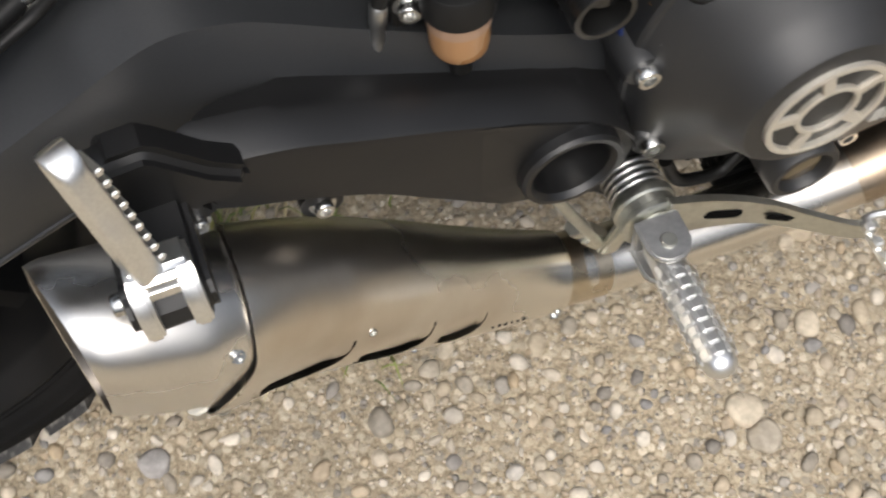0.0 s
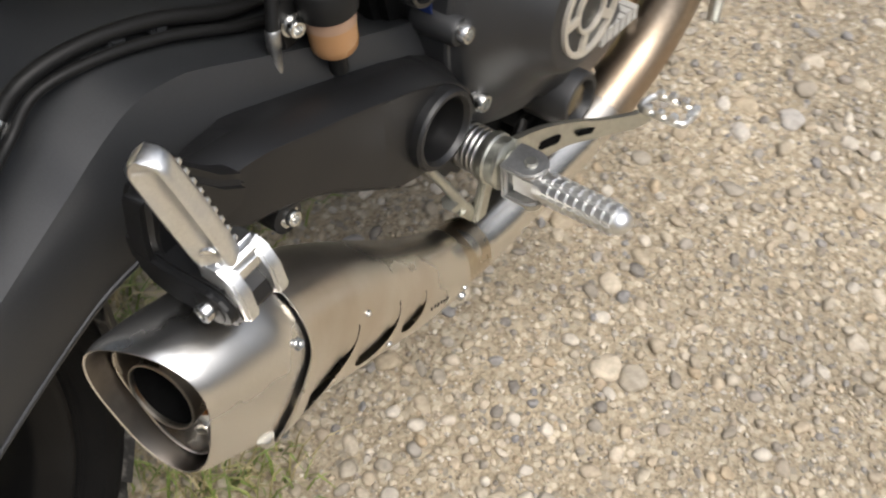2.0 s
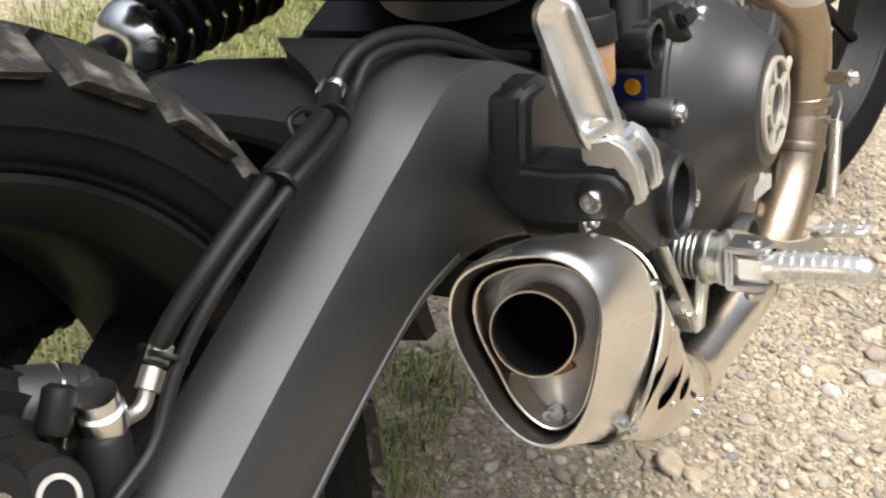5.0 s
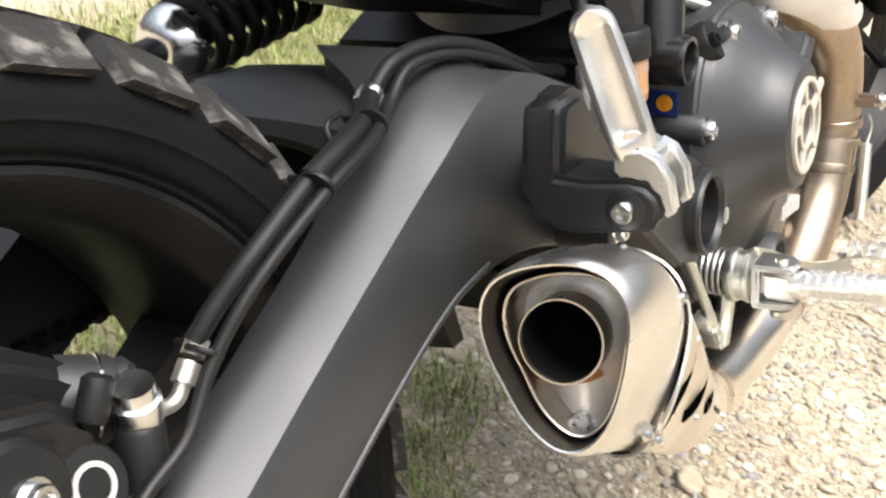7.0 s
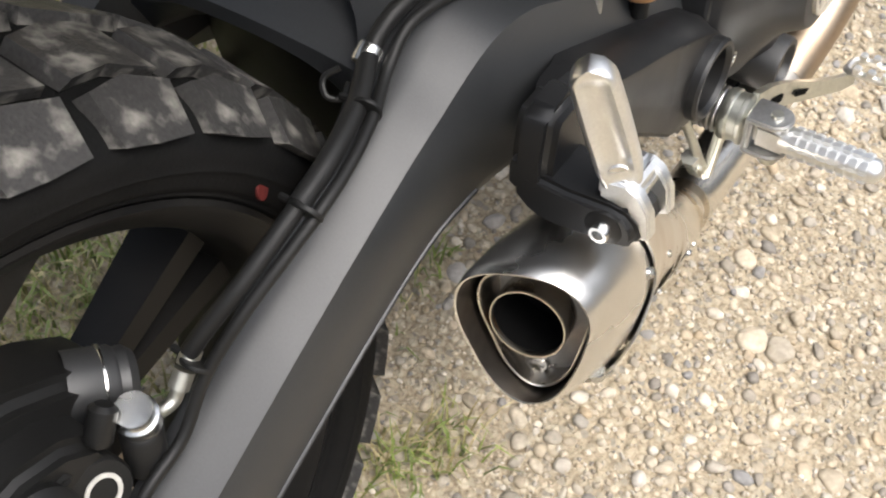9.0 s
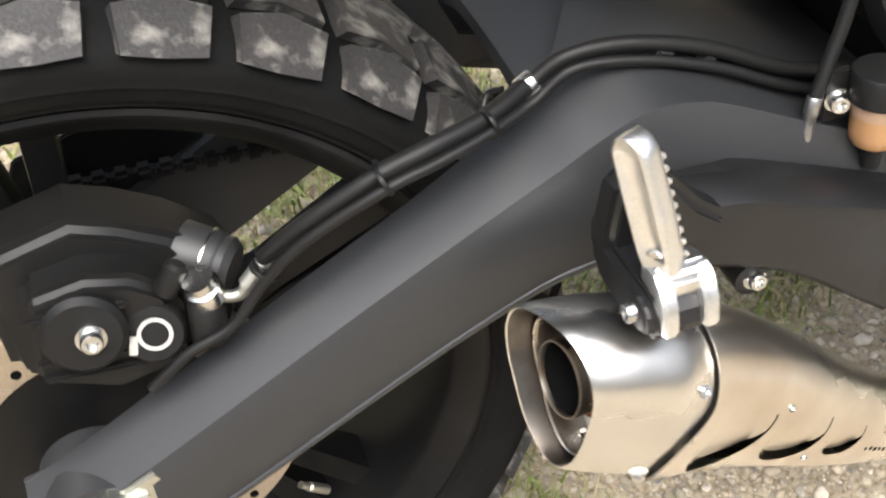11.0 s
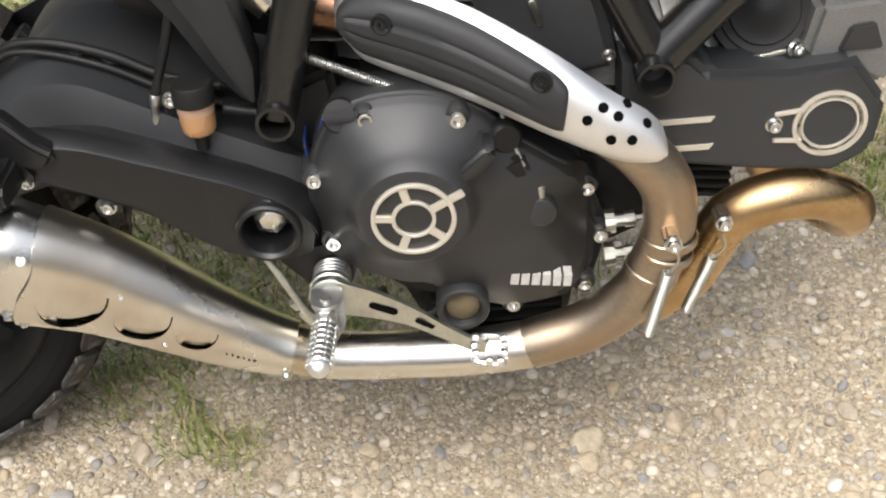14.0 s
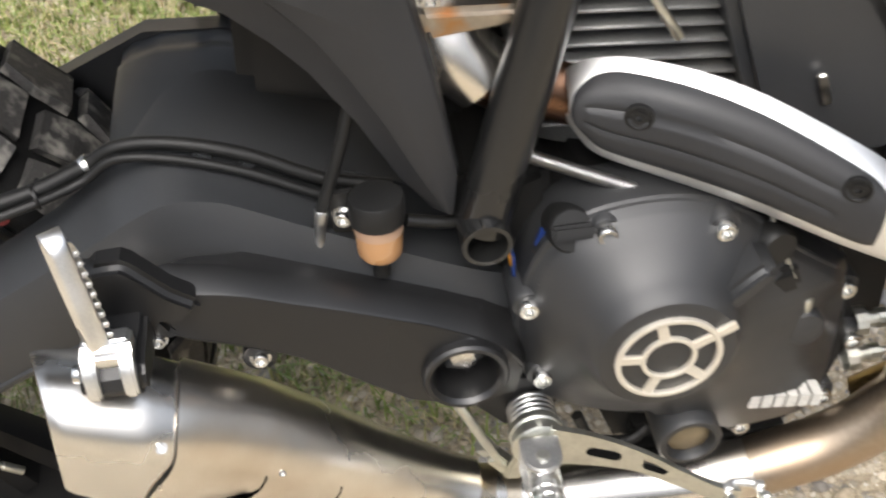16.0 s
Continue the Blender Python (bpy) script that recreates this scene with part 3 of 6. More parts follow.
# --- frame side casting with the pivot bore
def make_casting():
    # a cast beam behind the boss that holds the swingarm pivot
    c = (-0.041, 0.352)
    st = [(-0.2425, 0.446, 0.437, 0.430, -0.1515), (-0.222, 0.449, 0.439, 0.420, -0.1515), (-0.206, 0.449, 0.440, 0.410, -0.146), (-0.19, 0.4465, 0.4405, 0.401, -0.134), (-0.163, 0.4405, 0.4350, 0.390, -0.128), (-0.133, 0.4290, 0.4230, 0.374, -0.11), (-0.107, 0.4190, 0.4130, 0.353, -0.10), (-0.0752, 0.4055, 0.3995, 0.327, -0.09)]
    a = spline([s[:3] for s in st], 4)
    d = spline([(s[3], s[4], 0) for s in st], 4)
    def section(u, top, crease, low, vi):
        return ring_shape(u, [(vi, top - 0.004), (max(vi - 0.001, -0.154) if vi < -0.142 else -0.143, top), (max(vi - 0.004, -0.156) if vi < -0.142 else -0.147, top - 0.0008), (-0.1605, crease + 0.001), (-0.1622, crease - 0.0002), (-0.163, crease - 0.003), (-0.163, low + 0.006), (-0.160, low + 0.002), (min(-0.150, vi - 0.003), low), (vi, low + 0.002)])

    rings = [section(*p, q[0], q[1]) for p, q in zip(a, d)]
    beam = part("pivot_casting", loft(rings), CASTING, bike, "satin black cast frame plate", angle=26)
    outer = [(-0.088, 0.4090), (-0.0752, 0.4052), (-0.050, 0.394), (-0.026, 0.381), (-0.006, 0.365), (0.001, 0.345), (-0.006, 0.322), (-0.026, 0.316), (-0.050, 0.318), (-0.0752, 0.3275), (-0.088, 0.3415)]
    crease = [(-0.088, 0.4030), (-0.0752, 0.3992), (-0.050, 0.3865), (-0.028, 0.3745), (-0.012, 0.360), (-0.006, 0.344), (-0.011, 0.327), (-0.028, 0.322), (-0.050, 0.323), (-0.0752, 0.3325), (-0.088, 0.3465)]

    def around(poly, v, n=240):
        """The outline met by rays from the bore's centre."""
        out = []
        for k in range(n):
            d = (math.cos(2 * math.pi * k / n), math.sin(2 * math.pi * k / n))
            best = 0.02
            for (ax, az), (bx, bz) in zip(poly, poly[1:] + poly[:1]):
                ex, ez = bx - ax, bz - az
                den = d[0] * ez - d[1] * ex
                if abs(den) > 1e-9:
                    t = ((ax - c[0]) * ez - (az - c[1]) * ex) / den
                    q = ((ax - c[0]) * d[1] - (az - c[1]) * d[0]) / den
                    if t > 0 and -1e-6 <= q <= 1 + 1e-6:
                        best = max(best, t)
            out.append(V(c[0] + d[0] * best, v, c[1] + d[1] * best))
        return out

    def circle(r, v, n=240):
        return [V(c[0] + r * math.cos(2 * math.pi * k / n), v, c[1] + r * math.sin(2 * math.pi * k / n)) for k in range(n)]

    rings = [around(outer, -0.09), around(outer, -0.144), around(crease, -0.1602), around(crease, -0.1628), circle(0.0262, -0.1640), circle(0.0260, -0.1690), circle(0.0246, -0.1710), circle(0.0222, -0.1710), circle(0.0200, -0.168), circle(0.0190, -0.150), circle(0.0190, -0.138), circle(0.001, -0.138)]
    part("pivot_boss", loft(rings, caps=False), CASTING, beam, angle=32)
    # the beam's top edge runs on over the boss
    edge = [(-0.0752, 0.4055, 0.3995), (-0.062, 0.4000, 0.3938), (-0.045, 0.3917, 0.3850), (-0.028, 0.3820, 0.3752), (-0.014, 0.3695, 0.3625), (-0.006, 0.3560, 0.3500), (-0.0045, 0.3480, 0.3430)]
    part("boss_edge", loft([section(u, w, k, k - 0.0065, -0.09) for u, w, k in spline(edge, 4)]), CASTING, beam, angle=26)
    # raised wedge at the rear end, with a rounded lump outside it
    wedge = prism([(-0.2435, 0.430), (-0.2430, 0.449), (-0.2395, 0.468), (-0.235, 0.4735), (-0.217, 0.4745), (-0.212, 0.471), (-0.195, 0.450), (-0.180, 0.438), (-0.19, 0.425)], -0.1710, -0.1505, 0.0050, segs=3)
    part("wedge", wedge, CASTING, beam, angle=35)
    part("lump", prism([(-0.229, 0.432), (-0.226, 0.440), (-0.218, 0.4455), (-0.209, 0.442), (-0.198, 0.420), (-0.203, 0.408), (-0.224, 0.408)], -0.1675, -0.150, 0.004), CASTING, beam)
    bolt((-0.209, -0.1675, 0.415), (0, -1, 0.1), 0.6)
    # lower lug that carries the foot peg
    lug = [(-0.055, 0.325), (-0.02, 0.325), (0.008, 0.330), (0.022, 0.300), (0.012, 0.275), (-0.012, 0.272), (-0.032, 0.296)]
    part("peg_lug", prism(lug, -0.150, -0.10, 0.005), CASTING, bike)
    nut = lathe([(0.0160, 0.0), (0.0160, 0.008), (0.0130, 0.0125), (0.008, 0.0145), (0.0, 0.015)], (-0.041, -0.140, 0.353), (0, -1, 0), 6, caps=False)
    part("pivot_nut", nut, ALU, bike, "bright hexagonal swingarm pivot nut", angle=20)
    bolt((-0.158, -0.160, 0.383), (0, -1, 0.1), 0.75)
    part("lug", lathe([(0.0100, 0.03), (0.0100, 0.0), (0.0085, -0.001)], (-0.158, -0.159, 0.382), (0, 1, 0), 20), CASTING, bike)


make_casting()


# --- passenger foot peg, folded up
def make_passenger_peg():
    plate = [(-0.1525, 0.4260), (-0.1600, 0.4190), (-0.1670, 0.4160), (-0.1778, 0.4155), (-0.1986, 0.4185), (-0.2090, 0.4200), (-0.2145, 0.4240), (-0.2162, 0.4300), (-0.2140, 0.4365), (-0.2085, 0.4412), (-0.2000, 0.4422), (-0.1805, 0.4405), (-0.1525, 0.4420)]
    part("peg_plate", slab(plate, -0.2435, -0.2100, 0.0034, 3), CASTING, bike, "satin black foot peg arm", angle=30)
    # pressed recess round the bolt
    part("bolt_seat", lathe([(0.0090, 0.004), (0.0090, -0.0006), (0.0078, -0.0012), (0.0, -0.0012)], (-0.2432, -0.2000, 0.4300), (1, 0, 0), 28, caps=False), CASTING, bike)
    bolt((-0.2438, -0.2000, 0.4300), (-1, 0, 0), 0.78)
    # clevis: two hooked prongs with the bar's knuckle between them
    yoke = [(-0.1930, 0.4535), (-0.2065, 0.4560), (-0.2120, 0.4520), (-0.2120, 0.4430), (-0.2060, 0.4400), (-0.1930, 0.4420)]
    clevis = part("peg_clevis", slab(yoke, -0.2390, -0.2140, 0.0020, 3), CAST, bike, "bright cast aluminium clevis", angle=35)
    prong = [(-0.2060, 0.4555), (-0.2130, 0.4520), (-0.2185, 0.4430), (-0.2205, 0.4290), (-0.2150, 0.4255), (-0.2115, 0.4350), (-0.2075, 0.4420)]
    for u in (-0.2394, -0.2206):
        part("prong", slab(prong, u, u + 0.0070, 0.0014), CAST, clevis, angle=35)
    # the bar: a flat tongue with a hollow back and a toothed tread
    base, tip = V(-0.231, -0.202, 0.448), V(-0.241, -0.1845, 0.514)
    ax = (tip - base).normalized()
    side = V(0.42, -0.9, 0)
    side = (side - ax * side.dot(ax)).normalized()
    back = ax.cross(side)
    if back.x > 0:
        back = -back
    L = (tip - base).length
    rings = []
    for k in range(31):
        t = k / 30
        h = 0.0094 + 0.0008 * math.sin(math.pi * t)
        if t > 0.86:
            h *= math.sqrt(max(0.004, 1 - ((t - 0.86) / 0.14) ** 2))
        if t < 0.12:
            h *= 0.85 + 0.15 * t / 0.12
        d = 0.0055
        c = base + ax * (L * t)
        hollow = 0.0030 * min(1, max(0, (t - 0.14) / 0.08)) * min(1, max(0, (0.92 - t) / 0.05))
        prof = [(-h * 0.85, -d), (-h, -d * 0.7), (-h, d * 0.5), (-h * 0.90, d * 0.85), (-h * 0.74, d), (-h * 0.6, d - hollow * 0.4), (-h * 0.4, d - hollow), (h * 0.4, d - hollow), (h * 0.6, d - hollow * 0.4), (h * 0.74, d), (h * 0.90, d * 0.85), (h, d * 0.5), (h, -d * 0.7), (h * 0.85, -d)]
        rings.append([c + side * a_ + back * b_ for a_, b_ in prof])
    bar = loft(rings)
    peg = part("passenger_peg", bar, CAST, bike, "folded cast aluminium passenger foot peg", angle=50)
    tm = None
    for k in range(9):
        c = base + ax * (L * (0.12 + 0.085 * k)) - back * 0.0070
        m = Matrix.Translation(c) @ Matrix((side, back, ax)).transposed().to_4x4()
        if tm is None:
            tm = part("tooth", box((0.0165, 0.0035, 0.0032), (0, 0, 0), 0.0008), CAST, peg, m=m)
        else:
            again(tm, m, peg)
    part("boss", lathe([(0.006, 0), (0.0055, 0.0012), (0, 0.0016)], base + ax * 0.009 + back * 0.0030, back, 16, caps=False), ALU, peg)


make_passenger_peg()


# --- silencer
# outline of its mouth, and the line through its middle with the size along it
END = [(-0.1498, 0.3894), (-0.1515, 0.4008), (-0.1568, 0.4084), (-0.1671, 0.4132), (-0.1785, 0.4153), (-0.1896, 0.4150), (-0.1996, 0.4110), (-0.2069, 0.4031), (-0.2105, 0.3915), (-0.2100, 0.3786), (-0.2072, 0.3608), (-0.2021, 0.3440), (-0.1952, 0.3338), (-0.1871, 0.3297), (-0.1777, 0.3333), (-0.1673, 0.3447), (-0.1592, 0.3601), (-0.1525, 0.3754)]
AXIS = [(-0.278, -0.181, 0.378), (-0.25, -0.1825, 0.370), (-0.215, -0.182, 0.354), (-0.175, -0.173, 0.325), (-0.135, -0.167, 0.292), (-0.095, -0.161, 0.257), (-0.06, -0.157, 0.232), (-0.035, -0.157, 0.221)]
SIZE = [1.0, 1.06, 1.07, 0.99, 0.88, 0.745, 0.615, 0.52]
SILENCER_LINE = spline(AXIS, 60)


def mouth_radius():
    """Radius of the mouth for each half degree; 0 faces outward, below is negative."""
    ring = loop_spline([(0, v + 0.181, w - 0.378) for v, w in END], 12)
    polar = sorted((math.degrees(math.atan2(q.z, -q.y)) % 360, math.hypot(q.y, q.z)) for q in ring)
    polar = [(polar[-1][0] - 360, polar[-1][1])] + polar + [(polar[0][0] + 360, polar[0][1])]
    out, j = [], 0
    for k in range(721):
        a = k / 2
        while polar[j + 1][0] < a:
            j += 1
        (a0, r0), (a1, r1) = polar[j], polar[j + 1]
        out.append(r0 + (r1 - r0) * (a - a0) / max(1e-6, a1 - a0))
    return [sum(out[(k + d) % 720] for d in range(-14, 15)) / 29 for k in range(721)]


MOUTH = mouth_radius()
SIZES = [q.x for q in spline([(k, 0, 0) for k in SIZE], 60)]


def on_silencer(t, a, grow=0.0):
    """A point of the skin at t from 0 (rear) to 1 (front) and angle a; its centre."""
    t7 = min(t, 1.0) * (len(AXIS) - 1)
    k = min(len(SIZES) - 2, int(t7 * 60))
    c = SILENCER_LINE[k].lerp(SILENCER_LINE[k + 1], t7 * 60 - k)
    s = SIZES[k] + (SIZES[k + 1] - SIZES[k]) * (t7 * 60 - k)
    mix = min(1, max(0, (t - 0.35) / 0.6))
    h = (a % 360) * 2
    k = int(h)
    r = MOUTH[k] + (MOUTH[min(720, k + 1)] - MOUTH[k]) * (h - k)
    r = r * s * (1 - mix) + mix * 0.041 * s + grow
    ca, sa = math.cos(radians(a)), math.sin(radians(a))
    slant = 0.10 + 0.1156 * t / 0.28 if t < 0.28 else 0.35 * min(1, t * 2.2)
    yaw = 0.30 * max(0, 1 - t / 0.28)
    return V(c.x + slant * r * sa + yaw * r * ca, c.y - r * ca, c.z + r * sa), c


def silencer_ring(t, seg=96, grow=0.0):
    return [on_silencer(t, 360 * k / seg, grow)[0] for k in range(seg)]


# louvres: place, half length, angle, slope of the angle, reach below
SLOTS = [(0.378, 0.080, -5, 21, 52), (0.536, 0.0635, 3, 20, 45), (0.660, 0.0465, 10, 15, 29)]


def shell_edge(a):
    """Where the shell's rear edge lies at angle a, and how far it stands off."""
    a = (a + 180) % 360 - 180
    low = min(1, max(0, (35 - a) / 100)) * min(1, max(0, (180 + a) / 70))
    low = low * low * (3 - 2 * low)
    back = min(1, max(0, (abs(a - 20) - 90) / 60))
    return 0.300 - 0.075 * low, (0.0020 + 0.0036 * low) * (1 - 0.7 * back)


def make_silencer():
    muffler = part("silencer", bmesh.new(), STEEL, bike, "brushed stainless steel silencer")
    n, seg = 300, 360

    def local(slot, t, a):
        ts, half, a0, slope, ext = slot
        x = (t - ts) / half
        return x, (a - a0 - slope * x) / ext

    def crescent(x, y):
        return y < 0.06 and math.hypot(x, y) < 1 and math.hypot((x + 0.02) / 0.965, y / 0.85) > 1

    open_faces = {}
    for k in range(n):
        for i in range(seg):
            a = -180 + 360 * (i + 0.5) / seg
            t = shell_edge(a)[0] + (0.955 - shell_edge(a)[0]) * (k + 0.5) / n
            if -80 < a < 60 and 0.28 < t < 0.74:
                for slot in SLOTS:
                    if crescent(*local(slot, t, a)):
                        open_faces[(k, i)] = slot
    bm = bmesh.new()
    rows = []
    for k in range(n + 1):
        row = []
        for i in range(seg):
            a = -180 + 360 * i / seg
            edge, proud = shell_edge(a)
            t = edge + (0.955 - edge) * k / n
            near = [((k + dk) in range(n) and open_faces.get((k + dk, (i + di) % seg))) or None for dk in (-1, 0) for di in (-1, 0)]
            slot = next((q for q in near if q), None)
            if slot and None in near:
                # draw the torn grid onto the smooth outline of the louvre
                x, y = local(slot, t, a)
                r1, r2 = math.hypot(x, y), math.hypot((x + 0.02) / 0.965, y / 0.85)
                if y < 0.04:
                    if abs(r1 - 1) < abs(r2 - 1):
                        x, y = x / r1, y / r1
                    else:
                        x, y = (x + 0.02) / r2 - 0.02, y / r2
                t, a = slot[0] + slot[1] * x, slot[2] + slot[3] * x + slot[4] * y
            q, c = on_silencer(t, a, 0.0010 + proud * max(0, 1 - (t - edge) / 0.20) ** 2)
            dip = 0.0
            if -90 < a < 60:
                for slot in SLOTS:
                    x, y = local(slot, t, a)
                    if abs(x) < 1 and math.hypot(x, min(0, y)) < 0.93:
                        dip = max(dip, min(1, max(0, (0.55 - y) / 1.25)) ** 1.4 * min(1, max(0, 1 - x * x / 0.8649) * 1.8))
            row.append(bm.verts.new(q + (c - q) * 0.10 * dip))
        rows.append(row)
    for k in range(n):
        for i in range(seg):
            if (k, i) not in open_faces:
                bm.faces.new((rows[k][i], rows[k][(i + 1) % seg], rows[k + 1][(i + 1) % seg], rows[k + 1][i]))
    bmesh.ops.recalc_face_normals(bm, faces=bm.faces[:])
    # the rear edge of the sheet turns in
    turned = [[rows[0][i].co + (on_silencer(shell_edge(-180 + 360 * i / seg)[0] + d, -180 + 360 * i / seg)[1] - rows[0][i].co) * k for i in range(seg)] for d, k in ((0.0, 0.030), (0.02, 0.036))]
    loft([[v.co.copy() for v in rows[0]]] + turned, bm, caps=False)
    for f_ in bm.faces:
        f_.smooth = True
    bm.to_mesh(muffler.data)
    bm.free()
    # inner can coloured black: the shade behind the louvres is in its colour
    part("inner_can", loft([silencer_ring(0.34 + 0.56 * k / 20, 48, -0.0095) for k in range(21)]), SOOT_SHADE, muffler, "inner can painted black as the shade behind the louvres")
    # rear sleeve: rolled lip at the mouth, running on under the shell
    count = 120
    rings = [silencer_ring(0.0 + 0.34 * k / 20, count, 0.0020 * min(1, k / 2) ** 0.5 - 0.0035 * max(0, (k - 14) / 6)) for k in range(21)]
    lip = [[q + V(1, -0.05, -0.285) * du for q in silencer_ring(0.0, count, g)] for du, g in ((0.034, -0.0020), (0.012, -0.0022), (0.003, -0.0016), (0.0004, -0.0009))]
    part("end_sleeve", loft(lip[-1:] + rings, caps=False), SLEEVE, muffler, "brushed steel end sleeve", angle=60)
    # the inside wall is darker than the sleeve's outside
    part("sleeve_inside", loft(lip, caps=False), LIP, muffler, "dark inside of the sleeve")

    # liner set back in the mouth, end plate with the outlet tube
    def set_back(depth, grow):
        return [q + V(1, -0.05, -0.285) * depth for q in silencer_ring(0.0, 96, grow)]

    axis = V(1, 0.13, -0.18).normalized()
    c = V(-0.2712, -0.1806, 0.3783)
    e1 = V(-0.13, 1, 0).normalized()
    e2 = axis.cross(e1)

    def round_ring(r, depth):
        out = []
        for q in silencer_ring(0.0, 96, -0.0105):
            d = q - c
            x, y = d.dot(e1), d.dot(e2)
            k = r / math.hypot(x, y)
            out.append(c + axis * depth + e1 * (k * x) + e2 * (k * y))
        return out

    # black sheet painted as the shade between sleeve and liner
    part("gap_shade", loft([set_back(0.034, -0.0016), set_back(0.034, -0.0062)], caps=False), SOOT_SHADE, muffler)
    liner = [set_back(0.034, -0.0052), set_back(0.0125, -0.0046), set_back(0.0110, -0.0049), set_back(0.0112, -0.0056), set_back(0.0135, -0.0060), set_back(0.0275, -0.0062)]
    part("mouth_liner", loft(liner, caps=False), STEEL_IN, muffler, "heat tinted steel liner", angle=50)
    rim = set_back(0.0109, -0.0053)
    part("liner_rim", sweep(rim + rim[:1], 0.0007, 8, 1, smooth_path=False), STEEL, muffler)
    part("end_plate", loft([set_back(0.0280, -0.0050), set_back(0.0268, -0.0078), round_ring(0.0225, 0.0170), round_ring(0.0200, 0.0160), round_ring(0.0188, 0.0140)], caps=False), PLATE, muffler, "pale steel end plate", angle=40)
    part("outlet_tube", lathe([(0.0186, 0.022), (0.0191, 0.0), (0.0189, -0.0008), (0.0183, -0.0008), (0.0180, 0.001), (0.0179, 0.0035)], c, axis, 56, caps=False), STEEL_IN, muffler)
    part("tube_bore", lathe([(0.0179, 0.002), (0.0172, 0.030), (0.0, 0.032)], c, axis, 40, caps=False), SOOT_SHADE, muffler, "sooty black bore")
    part("tube_rim", lathe([(0.0191, 0.0002), (0.0190, -0.0010), (0.0182, -0.0010), (0.0180, 0.0004)], c, axis, 56, caps=False), STEEL, muffler)
    weld = [c + axis * 0.0150 + e1 * (0.0212 * math.cos(q)) + e2 * (0.0212 * math.sin(q)) for q in [radians(232 + 7 * k) if e2.z > 0 else radians(52 + 7 * k) for k in range(12)]]
    part("weld_bead", sweep(weld, 0.0022, 8, 2), RUST, muffler, "rusty weld bead under the tube")
    part("bolt_washer", lathe([(0.0074, 0.006), (0.0074, -0.0008), (0.0066, -0.0011), (0.0, -0.0011)], (-0.2535, -0.1815, 0.3325), axis, 24, caps=False), GREY, muffler)
    bolt((-0.2545, -0.1815, 0.3325), -axis, 0.70, muffler)
    # rivets and screws on the shell
    for t, a, s, g in ((0.272, 36, 0.40, 0.0022), (0.205, -62, 0.62, 0.0030), (0.20, 78, 0.36, 0.0022), (0.255, -62, 0.45, 0.0060), (0.482, 26, 0.34, 0.001), (0.592, -33, 0.34, 0.001), (0.930, -11, 0.34, 0.001)):
        q, mid = on_silencer(t, a, g - 0.001)
        bolt(q, q - mid, s, muffler)
    # worn engraved lettering on the flank: plain bars
    for k in range(6):
        q, mid = on_silencer(0.735 + 0.0155 * k, -4 + 1.0 * (k % 2), 0.0011)
        part("engraved_bar", box((0.0026, 0.0012 + 0.0005 * (k % 3), 0.0006), q, 0, (q - mid).normalized().to_track_quat("Z", "X").to_matrix()), DARK, muffler)
    # clamp collar and link pipe
    part("clamp_collar", sweep([(-0.052, -0.159, 0.229), (-0.030, -0.156, 0.218), (-0.014, -0.155, 0.213)], [0.0213, 0.0214, 0.0212], 40, 4), COLLAR, bike, "straw coloured steel clamp collar")
    bolt((-0.049, -0.176, 0.212), (0, -1, -0.5), 0.55)


make_silencer()


